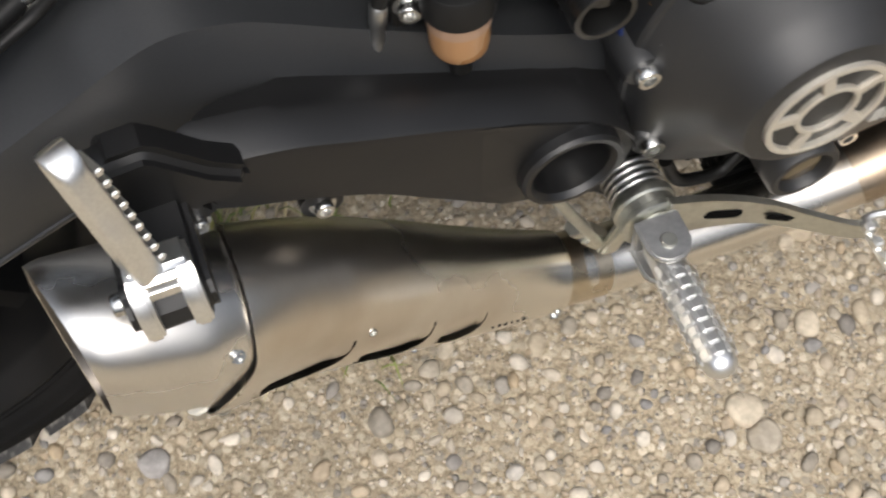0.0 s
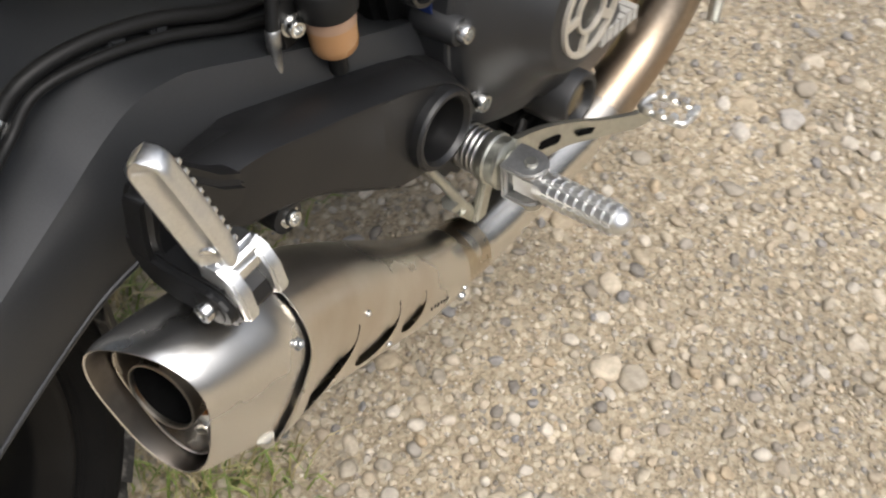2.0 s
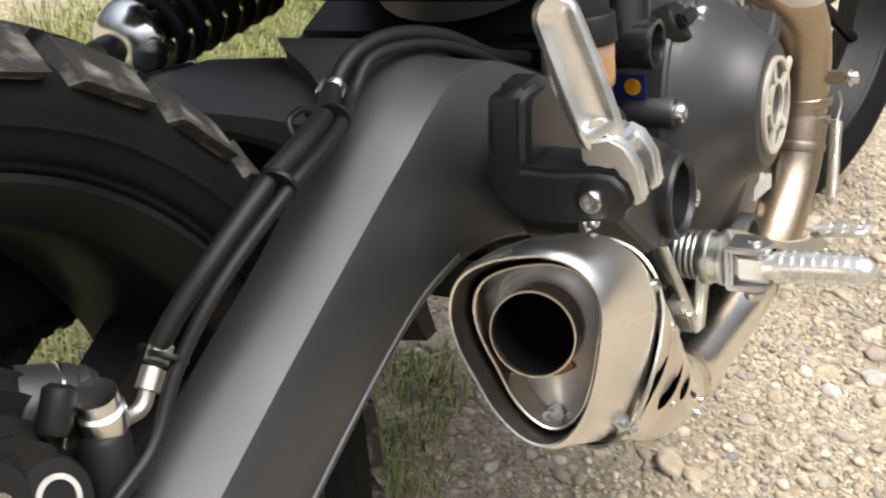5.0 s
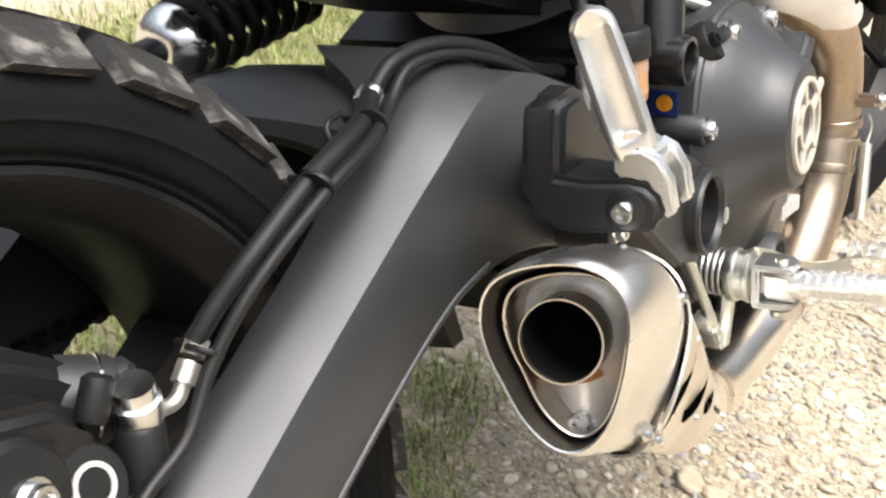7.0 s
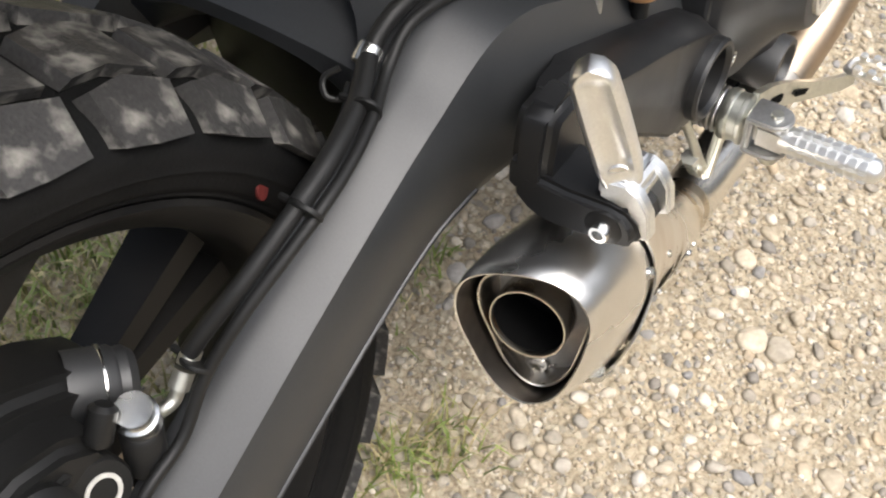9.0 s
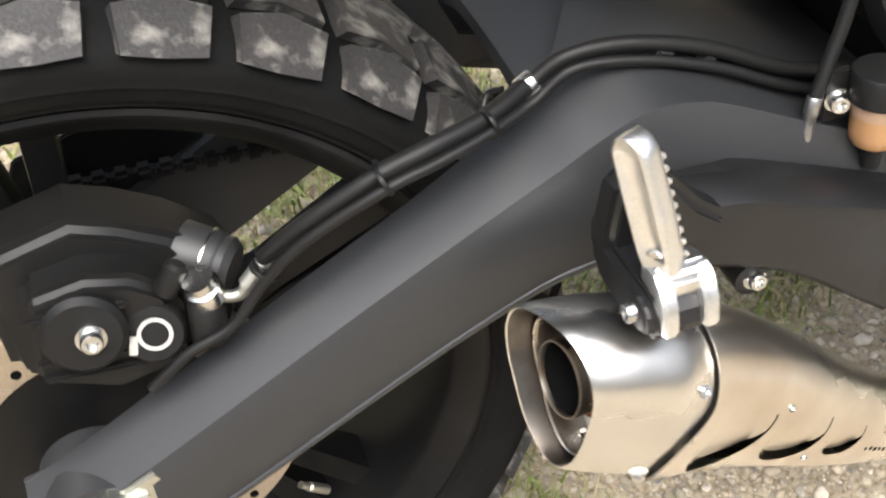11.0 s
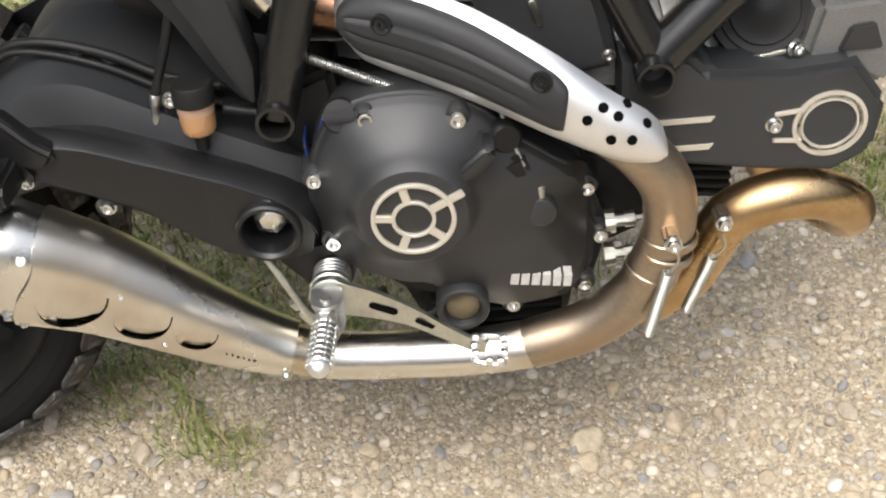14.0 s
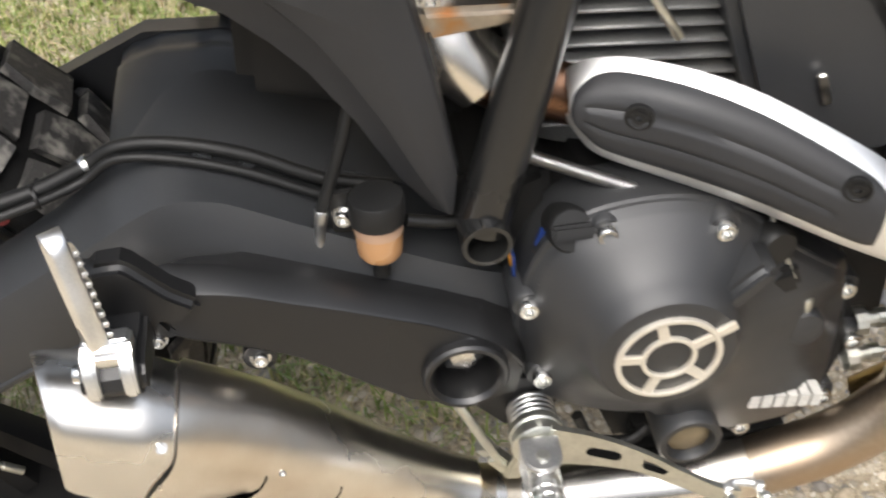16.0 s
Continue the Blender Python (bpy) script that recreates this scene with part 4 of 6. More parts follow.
# --- exhaust headers
def make_headers():
    low = [(-0.035, -0.157, 0.221), (-0.005, -0.155, 0.210), (0.05, -0.154, 0.204), (0.105, -0.154, 0.201), (0.155, -0.156, 0.206), (0.205, -0.160, 0.226), (0.243, -0.165, 0.262), (0.262, -0.168, 0.305)]
    part("collector_pipe", sweep(low[:5], 0.0205, 40, 8), STEEL, bike, "polished steel link pipe")
    part("lower_header", sweep(low[4:], 0.0213, 40, 8), PIPE, bike, "bronze tinted steel header pipe")
    up = [(0.260, -0.167, 0.300), (0.266, -0.169, 0.335), (0.262, -0.170, 0.368), (0.243, -0.168, 0.397), (0.213, -0.160, 0.421), (0.17, -0.143, 0.447), (0.12, -0.121, 0.472), (0.07, -0.101, 0.487), (0.03, -0.094, 0.497), (-0.005, -0.092, 0.509), (-0.03, -0.085, 0.53), (-0.035, -0.07, 0.56)]
    part("upper_header", sweep(up[:8], 0.0205, 40, 8), PIPE, bike, "bronze tinted steel header pipe")
    part("header_cone", sweep([(-0.012, -0.097, 0.510), (-0.03, -0.088, 0.53), (-0.036, -0.078, 0.548), (-0.036, -0.07, 0.57)], [0.0205, 0.024, 0.026, 0.026], 32, 6), STEEL, bike, "steel cone of the rear header")
    part("header_bend", sweep(up[7:], 0.0195, 32, 8), BLUED, bike, "blued and browned header bend")
    for c, ax in (((0.2655, -0.1688, 0.318), (0.05, 0, 1)), ((0.263, -0.168, 0.303), (0.15, 0, 1)), ((0.253, -0.1665, 0.283), (0.35, 0, 1))):
        part("header_band", lathe([(0.0212, -0.004), (0.0224, -0.003), (0.0228, 0), (0.0224, 0.003), (0.0212, 0.004)], c, ax, 40, caps=False), PIPE, bike)
    fr = [(0.255, -0.11, 0.20), (0.292, -0.12, 0.235), (0.308, -0.125, 0.272), (0.325, -0.128, 0.303), (0.358, -0.130, 0.318), (0.395, -0.125, 0.314), (0.424, -0.112, 0.290), (0.432, -0.085, 0.262), (0.420, -0.05, 0.252), (0.395, -0.03, 0.262), (0.37, -0.02, 0.30)]
    part("front_header", sweep(fr, 0.021, 40, 8), GOLD, bike, "golden heat tinted front header pipe")
    # springs that hold the header joints
    for a, b in (((0.266, -0.196, 0.325), (0.247, -0.196, 0.243)), ((0.308, -0.170, 0.314), (0.283, -0.165, 0.238))):
        a, b = Vector(a), Vector(b)
        d = (b - a).normalized()
        sp = part("header_spring", spring(a + d * 0.022, b, 0.0040, 0.0010, 30), ZINC, bike, "grey coil spring", angle=180)
        part("hook", sweep([a, a + d * 0.010 + V(0.004, -0.002, 0), a + d * 0.024], 0.0011, 8), ZINC, sp)
    for at in ((0.262, -0.206, 0.338), (0.308, -0.170, 0.326)):
        bolt(at, (0, -1, 0.1), 0.8)
        part("spring_tab", box((0.012, 0.020, 0.010), (at[0], at[1] + 0.012, at[2]), 0.003), PIPE, bike)


make_headers()


# --- heat shield over the upper header
def make_heat_shield():
    # stations along the shield: upper edge, lower edge, how far it stands out
    st = [((0.0290, 0.5120), (0.0285, 0.4900), -0.1135), ((0.0323, 0.5172), (0.0307, 0.4827), -0.1159), ((0.0401, 0.5222), (0.0359, 0.4740), -0.1187), ((0.0508, 0.5249), (0.0437, 0.4638), -0.1226), ((0.0658, 0.5258), (0.0564, 0.4583), -0.1285), ((0.0953, 0.5219), (0.0819, 0.4515), -0.1407),
          ((0.1248, 0.5133), (0.1135, 0.4424), -0.1543), ((0.1546, 0.4994), (0.1451, 0.4312), -0.1680), ((0.1862, 0.4808), (0.1774, 0.4179), -0.1797), ((0.2226, 0.4528), (0.2126, 0.4020), -0.1855), ((0.2440, 0.4370), (0.2340, 0.3935), -0.1845), ((0.2560, 0.4230), (0.2500, 0.3940), -0.1830), ((0.2600, 0.4120), (0.2580, 0.4000), -0.1800)]
    a = spline([(p[0], v, p[1]) for p, q, v in st], 6)
    b = spline([(q[0], v, q[1]) for p, q, v in st], 6)
    n = len(a)

    def skin(i, t, lift=0.0):
        i = min(n - 1.0001, max(0, i))
        k = int(i)
        c = a[k].lerp(a[k + 1], i - k).lerp(b[k].lerp(b[k + 1], i - k), t)
        return V(c.x, c.y - 0.0075 * (1 - (2 * t - 1) ** 2) + 0.012 * abs(2 * t - 1) ** 5 - lift, c.z)

    rings = [[skin(i, k / 24) for k in range(25)] for i in range(n)]
    bm = loft(rings, caps=False, closed=False)
    bmesh.ops.recalc_face_normals(bm, faces=bm.faces[:])
    bmesh.ops.solidify(bm, geom=bm.faces[:], thickness=0.0022)
    shield = part("heat_shield", bm, SILVER, bike, "satin silver exhaust heat shield", angle=50)
    # black insert: pointed at the rear, cut slantwise at the front
    span = spline([(0.3, 0.42, 0.58), (1.0, 0.20, 0.71), (2.0, 0.10, 0.79), (3.0, 0.06, 0.80), (4.5, 0.065, 0.80), (6.0, 0.085, 0.80), (7.2, 0.105, 0.80), (7.9, 0.13, 0.785), (8.15, 0.20, 0.72)], 6)
    ins = []
    for j, q in enumerate(span):
        e = q.x
        row = []
        for k in range(21):
            f_ = k / 20
            rim = k in (0, 20) or j in (0, len(span) - 1)
            near = min(1, min(k, 20 - k) / 2.5, min(j, len(span) - 1 - j) / 2.5)
            lift = -0.001 if rim else 0.0016 + 0.0026 * near
            if 1.75 < e < 7.45 and k in (7, 13):
                lift -= 0.0013
            elif 1.75 < e < 7.45 and 7 < k < 13:
                lift += 0.0010
            row.append(skin(e * 6, q.y + (q.z - q.y) * f_, lift))
        ins.append(row)
    part("shield_insert", loft(ins, caps=False, closed=False), INSERT, shield, "matt black plastic insert", angle=60)
    for u, w in ((0.0622, 0.5038), (0.1698, 0.4726)):
        i, t = min(((i / 2, t / 40) for i in range(2 * n - 2) for t in range(41)), key=lambda z: (skin(*z).x - u) ** 2 + (skin(*z).z - w) ** 2)
        part("insert_screw", lathe([(0.0080, 0.001), (0.0080, -0.0014), (0.0066, -0.0018), (0.0058, -0.0006), (0.0042, -0.0008), (0.0040, -0.0018), (0.0018, -0.0018), (0.0016, 0.001), (0, 0.001)], skin(i, t, 0.0046), (0.4, 1, -0.05), 28, caps=False), DARK, shield)
    # round holes at the front end: black discs paint the shade in them
    for u, w in ((0.2019, 0.4416), (0.2130, 0.4495), (0.2300, 0.4455), (0.2242, 0.4421), (0.2450, 0.4310), (0.2164, 0.4268), (0.2320, 0.4240)):
        i, t = min(((i / 2, t / 40) for i in range(2 * n - 2) for t in range(41)), key=lambda z: (skin(*z).x - u) ** 2 + (skin(*z).z - w) ** 2)
        d = (skin(i + 1, t) - skin(i - 1, t)).cross(skin(i, min(1, t + 0.05)) - skin(i, max(0, t - 0.05))).normalized()
        d = d if d.y > 0 else -d
        part("vent_hole_shade", lathe([(0.0038, 0.0006), (0.0037, -0.0006), (0.0032, -0.0007), (0.0030, 0.0), (0.0, 0.0)], skin(i, t, 0.0004), d, 20, caps=False), SOOT_SHADE, shield)
    # spring under the shield
    part("shield_spring", spring((0.004, -0.118, 0.472), (0.066, -0.134, 0.449), 0.0034, 0.0008, 34), GREY, bike, "fine grey coil spring", angle=180)
    part("spring_eye", sweep([(0.066, -0.134, 0.449), (0.074, -0.138, 0.442), (0.081, -0.139, 0.445), (0.076, -0.138, 0.450)], 0.0011, 8), ZINC, bike)


make_heat_shield()


# --- engine
def make_engine():
    case = part("crankcase", prism([(0.0, 0.40), (0.03, 0.445), (0.13, 0.44), (0.20, 0.38), (0.225, 0.30), (0.21, 0.245), (0.14, 0.225), (0.06, 0.25), (0.0, 0.30)], -0.135, 0.12, 0.01), DARK, bike, "black engine crankcase")
    flange = [(-0.008, 0.378), (-0.007, 0.349), (-0.002, 0.316), (0.016, 0.296), (0.053, 0.278), (0.079, 0.272), (0.10, 0.246), (0.123, 0.247), (0.147, 0.242), (0.204, 0.254), (0.214, 0.278), (0.216, 0.31), (0.210, 0.355), (0.20, 0.372), (0.172, 0.394), (0.150, 0.412), (0.130, 0.434), (0.105, 0.447), (0.078, 0.453), (0.045, 0.451), (0.022, 0.441), (0.004, 0.418)]
    fl = loop_spline([(u, 0, w) for u, w in flange], 3)

    def at(q, c, k, v):
        return V(c[0] + (q.x - c[0]) * k, v, c[1] + (q.z - c[1]) * k)

    c0 = (0.088, 0.352)
    ec = V(0.0725, -0.1955, 0.3735)

    def blend(q, f_, r, v):
        d = V(q.x - ec.x, 0, q.z - ec.z)
        o = V(c0[0] + (q.x - c0[0]) * 0.94, 0, c0[1] + (q.z - c0[1]) * 0.94)
        i_ = V(ec.x, 0, ec.z) + d.normalized() * r
        p = o.lerp(i_, f_)
        return V(p.x, v, p.z)

    def back_off(u):
        """The front part of the cover lies further in."""
        k = min(1, max(0, (u - 0.186) / 0.026))
        return 0.022 * k * k * (3 - 2 * k)

    rings = [[V(q.x, -0.110, q.z) for q in fl], [V(q.x, -0.1455, q.z) for q in fl], [at(q, c0, 0.988, -0.1475) for q in fl], [at(q, c0, 0.97, -0.1482) for q in fl], [at(q, c0, 0.94, -0.1530) for q in fl],
             [blend(q, 0.04, 0.052, -0.1545) for q in fl], [blend(q, 0.5, 0.052, -0.1640) for q in fl], [blend(q, 0.96, 0.052, -0.1750) for q in fl], [blend(q, 1, 0.0495, -0.1790) for q in fl], [blend(q, 1, 0.0465, -0.1840) for q in fl], [blend(q, 1, 0.0430, -0.1905) for q in fl],
             [blend(q, 1, 0.0405, -0.1932) for q in fl], [blend(q, 1, 0.0365, -0.1942) for q in fl], [blend(q, 1, 0.0005, -0.1942) for q in fl]]
    rings = [[V(q.x, q.y + back_off(q.x), q.z) for q in r] for r in rings]
    cover = part("clutch_cover", loft(rings, caps=False), COVER, bike, "charcoal cast clutch cover", angle=24)
    part("cover_arm", prism([(0.100, 0.399), (0.125, 0.4215), (0.132, 0.4225), (0.139, 0.415), (0.120, 0.394), (0.108, 0.386)], -0.1850, -0.150, 0.006, segs=3), COVER, cover)
    part("slave_cap", lathe([(0.0125, 0), (0.0125, 0.010), (0.010, 0.013), (0, 0.013)], (0.143, -0.148, 0.412), (0.2, -1, 0.1), 24, caps=False), DARK, cover)
    part("sensor_boss", lathe([(0.013, 0), (0.013, 0.012), (0.011, 0.015), (0, 0.016)], (0.1690, -0.150, 0.345), (0, -1, 0.1), 24, caps=False), COVER, cover)
    part("cable_nipple", lathe([(0.0035, 0), (0.003, 0.016), (0, 0.017)], (0.1690, -0.158, 0.352), (0.0, -0.1, 1), 10, caps=False), ZINC, cover)
    part("clutch_lever_box", box((0.026, 0.02, 0.02), (0.148, -0.154, 0.386), 0.004, Euler((0, -0.3, 0)).to_matrix()), DARK, cover)
    part("clutch_cable", sweep([(0.157, -0.160, 0.388), (0.151, -0.155, 0.404), (0.144, -0.148, 0.424), (0.138, -0.140, 0.45)], 0.0016, 10, 6), ZINC, cover, "bare clutch cable end")
    # raised ribs on the dome
    for p, q in (((0.062, -0.154, 0.434), (0.069, -0.174, 0.404)), ((0.002, -0.1535, 0.364), (0.032, -0.166, 0.350)), ((0.006, -0.152, 0.405), (0.028, -0.163, 0.392)), ((0.055, -0.156, 0.298), (0.064, -0.172, 0.325))):
        part("rib", sweep([p, q], 0.0018, 8, smooth_path=False), COVER, cover)
    # emblem ring with spokes, one spoke runs on past the ring
    em = lathe([(0.0315, 0.0015), (0.0315, -0.0012), (0.0305, -0.0018), (0.0288, -0.0018), (0.0280, -0.0012), (0.0280, 0.0015)], ec, (0, 1, 0), 64, caps=False)
    lathe([(0.0165, 0.0015), (0.0165, -0.0010), (0.0158, -0.0015), (0.0142, -0.0015), (0.0136, -0.001), (0.0136, 0.0015)], ec, (0, 1, 0), 48, em, caps=False)
    em_ob = part("emblem_ring", em, EMBLEM, cover, "champagne metal ring emblem")
    for a, r0, r1_ in ((28, 0.0145, 0.043), (102, 0.0145, 0.0295), (174, 0.0145, 0.0295), (247, 0.0145, 0.0295), (318, 0.0145, 0.0295)):
        d = V(math.cos(radians(a)), 0, math.sin(radians(a)))
        m = Matrix((d, V(0, 1, 0), d.cross(V(0, 1, 0)))).transposed()
        part("spoke", box((r1_ - r0, 0.003, 0.0062), ec + d * (r0 + r1_) / 2 + V(0, 0.0002, 0), 0.0006, m), EMBLEM, em_ob)
    # maker's mark as plain slanted bars
    for k in range(6):
        u, w = 0.1414 + 0.0084 * k, 0.2775 - 0.0012 * k
        part("mark_bar", prism([(u, w), (u + 0.0064, w - 0.0007), (u + 0.0078, w + 0.0098), (u + 0.0014, w + 0.0105)], -0.1628, -0.1500), WHITE, cover)
    for at_ in ((0.0062, -0.1575, 0.3322), (0.0438, -0.1535, 0.4383), (0.1107, -0.1575, 0.4335), (0.2071, -0.1300, 0.3449), (0.2170, -0.1335, 0.2999), (0.2030, -0.1380, 0.2530), (0.143, -0.1480, 0.247)):
        bolt(at_)
        part("bolt_boss", lathe([(0.0100, 0), (0.0098, 0.0285), (0.0088, 0.0305), (0, 0.0305)], (at_[0], at_[1] + 0.030, at_[2]), (0, -1, 0), 24, caps=False), COVER, cover)
    first_bolt.matrix_basis = Matrix.Translation((-0.001, -0.1535, 0.389)) @ turn_to((0, -1, 0)).to_4x4()
    # oil sight glass and drain
    sg = part("sight_glass_housing", lathe([(0.0215, 0.03), (0.0215, -0.003), (0.020, -0.005), (0.0165, -0.005), (0.0150, -0.002), (0.0140, 0.003), (0.0, 0.003)], (0.102, -0.167, 0.262), (0, 1, 0), 40, caps=False), COVER, cover)
    part("sight_glass", lathe([(0.0138, 0), (0.010, -0.002), (0, -0.003)], (0.102, -0.166, 0.262), (0, 1, 0), 32, caps=False), OIL, sg, "tan oil sight glass")
    # filler cap and oil label
    part("bolt_boss", lathe([(0.0100, 0), (0.0098, 0.0285), (0.0088, 0.0305), (0, 0.0305)], (-0.001, -0.1235, 0.389), (0, -1, 0), 24, caps=False), COVER, cover)
    cap = part("oil_filler_cap", lathe([(0.0135, -0.02), (0.0135, 0.004), (0.012, 0.006), (0, 0.0065)], (0.025, -0.146, 0.437), (0, -1, 0.55), 28, caps=False), DARK, bike, "black oil filler cap")
    part("cap_grip", box((0.025, 0.007, 0.009), (0.025, -0.154, 0.4415), 0.002, Euler((-0.5, 0, 0)).to_matrix()), DARK, cap)
    lab = part("oil_label", prism([(0.000, 0.404), (0.010, 0.433), (0.0140, 0.431), (0.0045, 0.402)], -0.1400, -0.1370), BLUE, bike, "blue oil label with a yellow mark")
    part("label_mark", prism([(0.0025, 0.4125), (0.0045, 0.4190), (0.0072, 0.4182), (0.0052, 0.4118)], -0.1406, -0.1398), YELLOW, lab)
    part("label_back", box((0.0016, 0.0205, 0.0160), (-0.006, -0.1275, 0.4060), 0.0004), BLUE, lab)
    part("label_disc", lathe([(0.0052, 0), (0.0052, 0.0006), (0, 0.0007)], (-0.0068, -0.1295, 0.4062), (-1, 0, 0), 20, caps=False), YELLOW, lab)
    # rear part of the case, dark gap to the swingarm
    part("case_rear", prism([(-0.03, 0.44), (0.02, 0.46), (0.03, 0.30), (-0.01, 0.29)], -0.115, 0.10, 0.006), DARK, bike)
    # sump below, fins, oil pressure fittings in front
    part("sump", prism([(0.05, 0.255), (0.20, 0.25), (0.19, 0.195), (0.07, 0.20)], -0.12, 0.10, 0.008), DARK, bike, "black finned engine sump")
    for k in range(4):
        part("sump_fin", box((0.11, 0.02, 0.003), (0.13, -0.125, 0.205 + 0.012 * k), 0.001), DARK, bike)
    part("case_front", prism([(0.19, 0.41), (0.258, 0.40), (0.258, 0.275), (0.20, 0.25)], -0.10, 0.10, 0.006), DARK, bike)
    for w, r in ((0.304, 0.0065), (0.270, 0.0065)):
        fit_ = part("hose_union", lathe([(0.010, 0), (0.010, 0.008), (r * 0.8, 0.008), (r * 0.8, 0.016), (0.0066, 0.016), (0.0066, 0.024), (0.003, 0.025), (0.003, 0.044), (0, 0.045)], (0.222, -0.125, w), (1, 0, 0.05), 12, caps=False), ZINC, bike, "steel hose union", angle=25)
    part("breather_hose", sweep([(0.035, -0.135, 0.262), (0.045, -0.138, 0.240), (0.07, -0.138, 0.232), (0.085, -0.135, 0.24)], 0.004, 12), RUBBER, bike)


make_engine()


# --- front cylinder and its belt cover
def make_front_cylinder():
    o = [(0.235, 0.455), (0.285, 0.452), (0.30, 0.437), (0.36, 0.432), (0.41, 0.435), (0.435, 0.40), (0.43, 0.355), (0.40, 0.338), (0.34, 0.345), (0.26, 0.36), (0.235, 0.37)]
    belt = part("belt_cover", prism(o, -0.132, -0.085, 0.006), BLACK, bike, "black belt cover with champagne stripes")
    for w in (0.398, 0.3735):
        part("stripe", prism([(0.262, w - 0.0018), (0.301, w - 0.0022), (0.3045, w + 0.0022), (0.262, w + 0.0022)], -0.1336, -0.1318), EMBLEM, belt)
    c = V(0.3925, -0.1325, 0.385)
    part("belt_badge", lathe([(0.0285, 0.002), (0.0285, -0.0014), (0.0255, -0.0016), (0.0250, 0.0005), (0.0225, 0.0005), (0.0220, -0.0014), (0.0205, -0.0014), (0.0200, 0.002)], c, (0, 1, 0), 48, caps=False), EMBLEM, belt)
    for w in (0.398, 0.373):
        part("badge_arm", box((0.022, 0.003, 0.0035), (0.361, -0.1328, w), 0.0006, Euler((0, 0.1 if w < 0.38 else -0.1, 0)).to_matrix()), EMBLEM, belt)
    bolt((0.350, -0.133, 0.388), size=0.8)
    part("front_barrel", sweep([(0.22, -0.0, 0.37), (0.40, 0.0, 0.40)], 0.085, 32, smooth_path=False), FINS, bike, "black finned front cylinder")
    for k in range(7):
        part("barrel_fin", lathe([(0.098, -0.0016), (0.098, 0.0016)], (0.25 + 0.013 * k, -0.0, 0.375 + 0.002 * k), (1, 0, 0.16), 28), FINS, bike)
    for k in range(5):
        part("lower_fin", box((0.06, 0.012, 0.0028), (0.295, -0.112, 0.352 - 0.0085 * k), 0.0008, Euler((0, 0.12, 0)).to_matrix()), DARK, bike)
    # horn and cylinder head details above the belt cover
    horn = part("horn", lathe([(0.040, 0.012), (0.042, 0.0), (0.040, -0.004), (0.034, -0.003), (0.033, -0.006), (0.027, -0.005), (0.026, -0.009), (0.018, -0.008), (0.010, -0.011), (0, -0.012)], (0.348, -0.085, 0.462), (0.15, 1, -0.35), 40), DARK, bike, "black horn")
    part("horn_stay", box((0.05, 0.004, 0.004), (0.352, -0.105, 0.434), 0.001, Euler((0, -0.15, 0)).to_matrix()), ZINC, horn)
    bolt((0.368, -0.108, 0.438), (0.5, -1, 0.2), 0.9)
    part("head_casting", prism([(0.372, 0.43), (0.382, 0.475), (0.43, 0.478), (0.452, 0.43), (0.44, 0.40), (0.40, 0.42)], -0.112, 0.05, 0.006), FINS, bike, "grey cylinder head casting")
    part("head_recess", prism([(0.398, 0.436), (0.406, 0.456), (0.424, 0.458), (0.432, 0.436)], -0.1155, -0.110, 0.0015), COVER, bike)
    # upright rear cylinder, finned, behind the heat shield
    part("rear_barrel", sweep([(0.06, -0.0, 0.44), (0.07, 0.0, 0.60)], 0.075, 32, smooth_path=False), FINS, bike, "finned rear cylinder")
    for k in range(12):
        w = 0.475 + 0.0105 * k
        part("barrel_fin", prism([(0.0, w), (0.135, w - 0.012), (0.135, w - 0.0095), (0.0, w + 0.0025)], -0.098, 0.08, 0.0008, segs=1), FINS, bike)
    part("belt_case", prism([(0.150, 0.43), (0.235, 0.44), (0.215, 0.52), (0.165, 0.60), (0.095, 0.62), (0.115, 0.545)], -0.118, -0.07, 0.007), BLACK, bike, "black upper belt cover")
    bolt((0.128, -0.119, 0.585), size=0.8)
    bolt((0.226, -0.118, 0.452), size=0.6)
    part("plug_lead", sweep([(0.066, -0.105, 0.575), (0.08, -0.110, 0.55), (0.092, -0.108, 0.53)], 0.003, 10), ZINC, bike)
    part("shiny_bracket", box((0.005, 0.004, 0.022), (0.173, -0.122, 0.494), 0.001, Euler((0, -0.3, 0)).to_matrix()), ALU, bike)


make_front_cylinder()


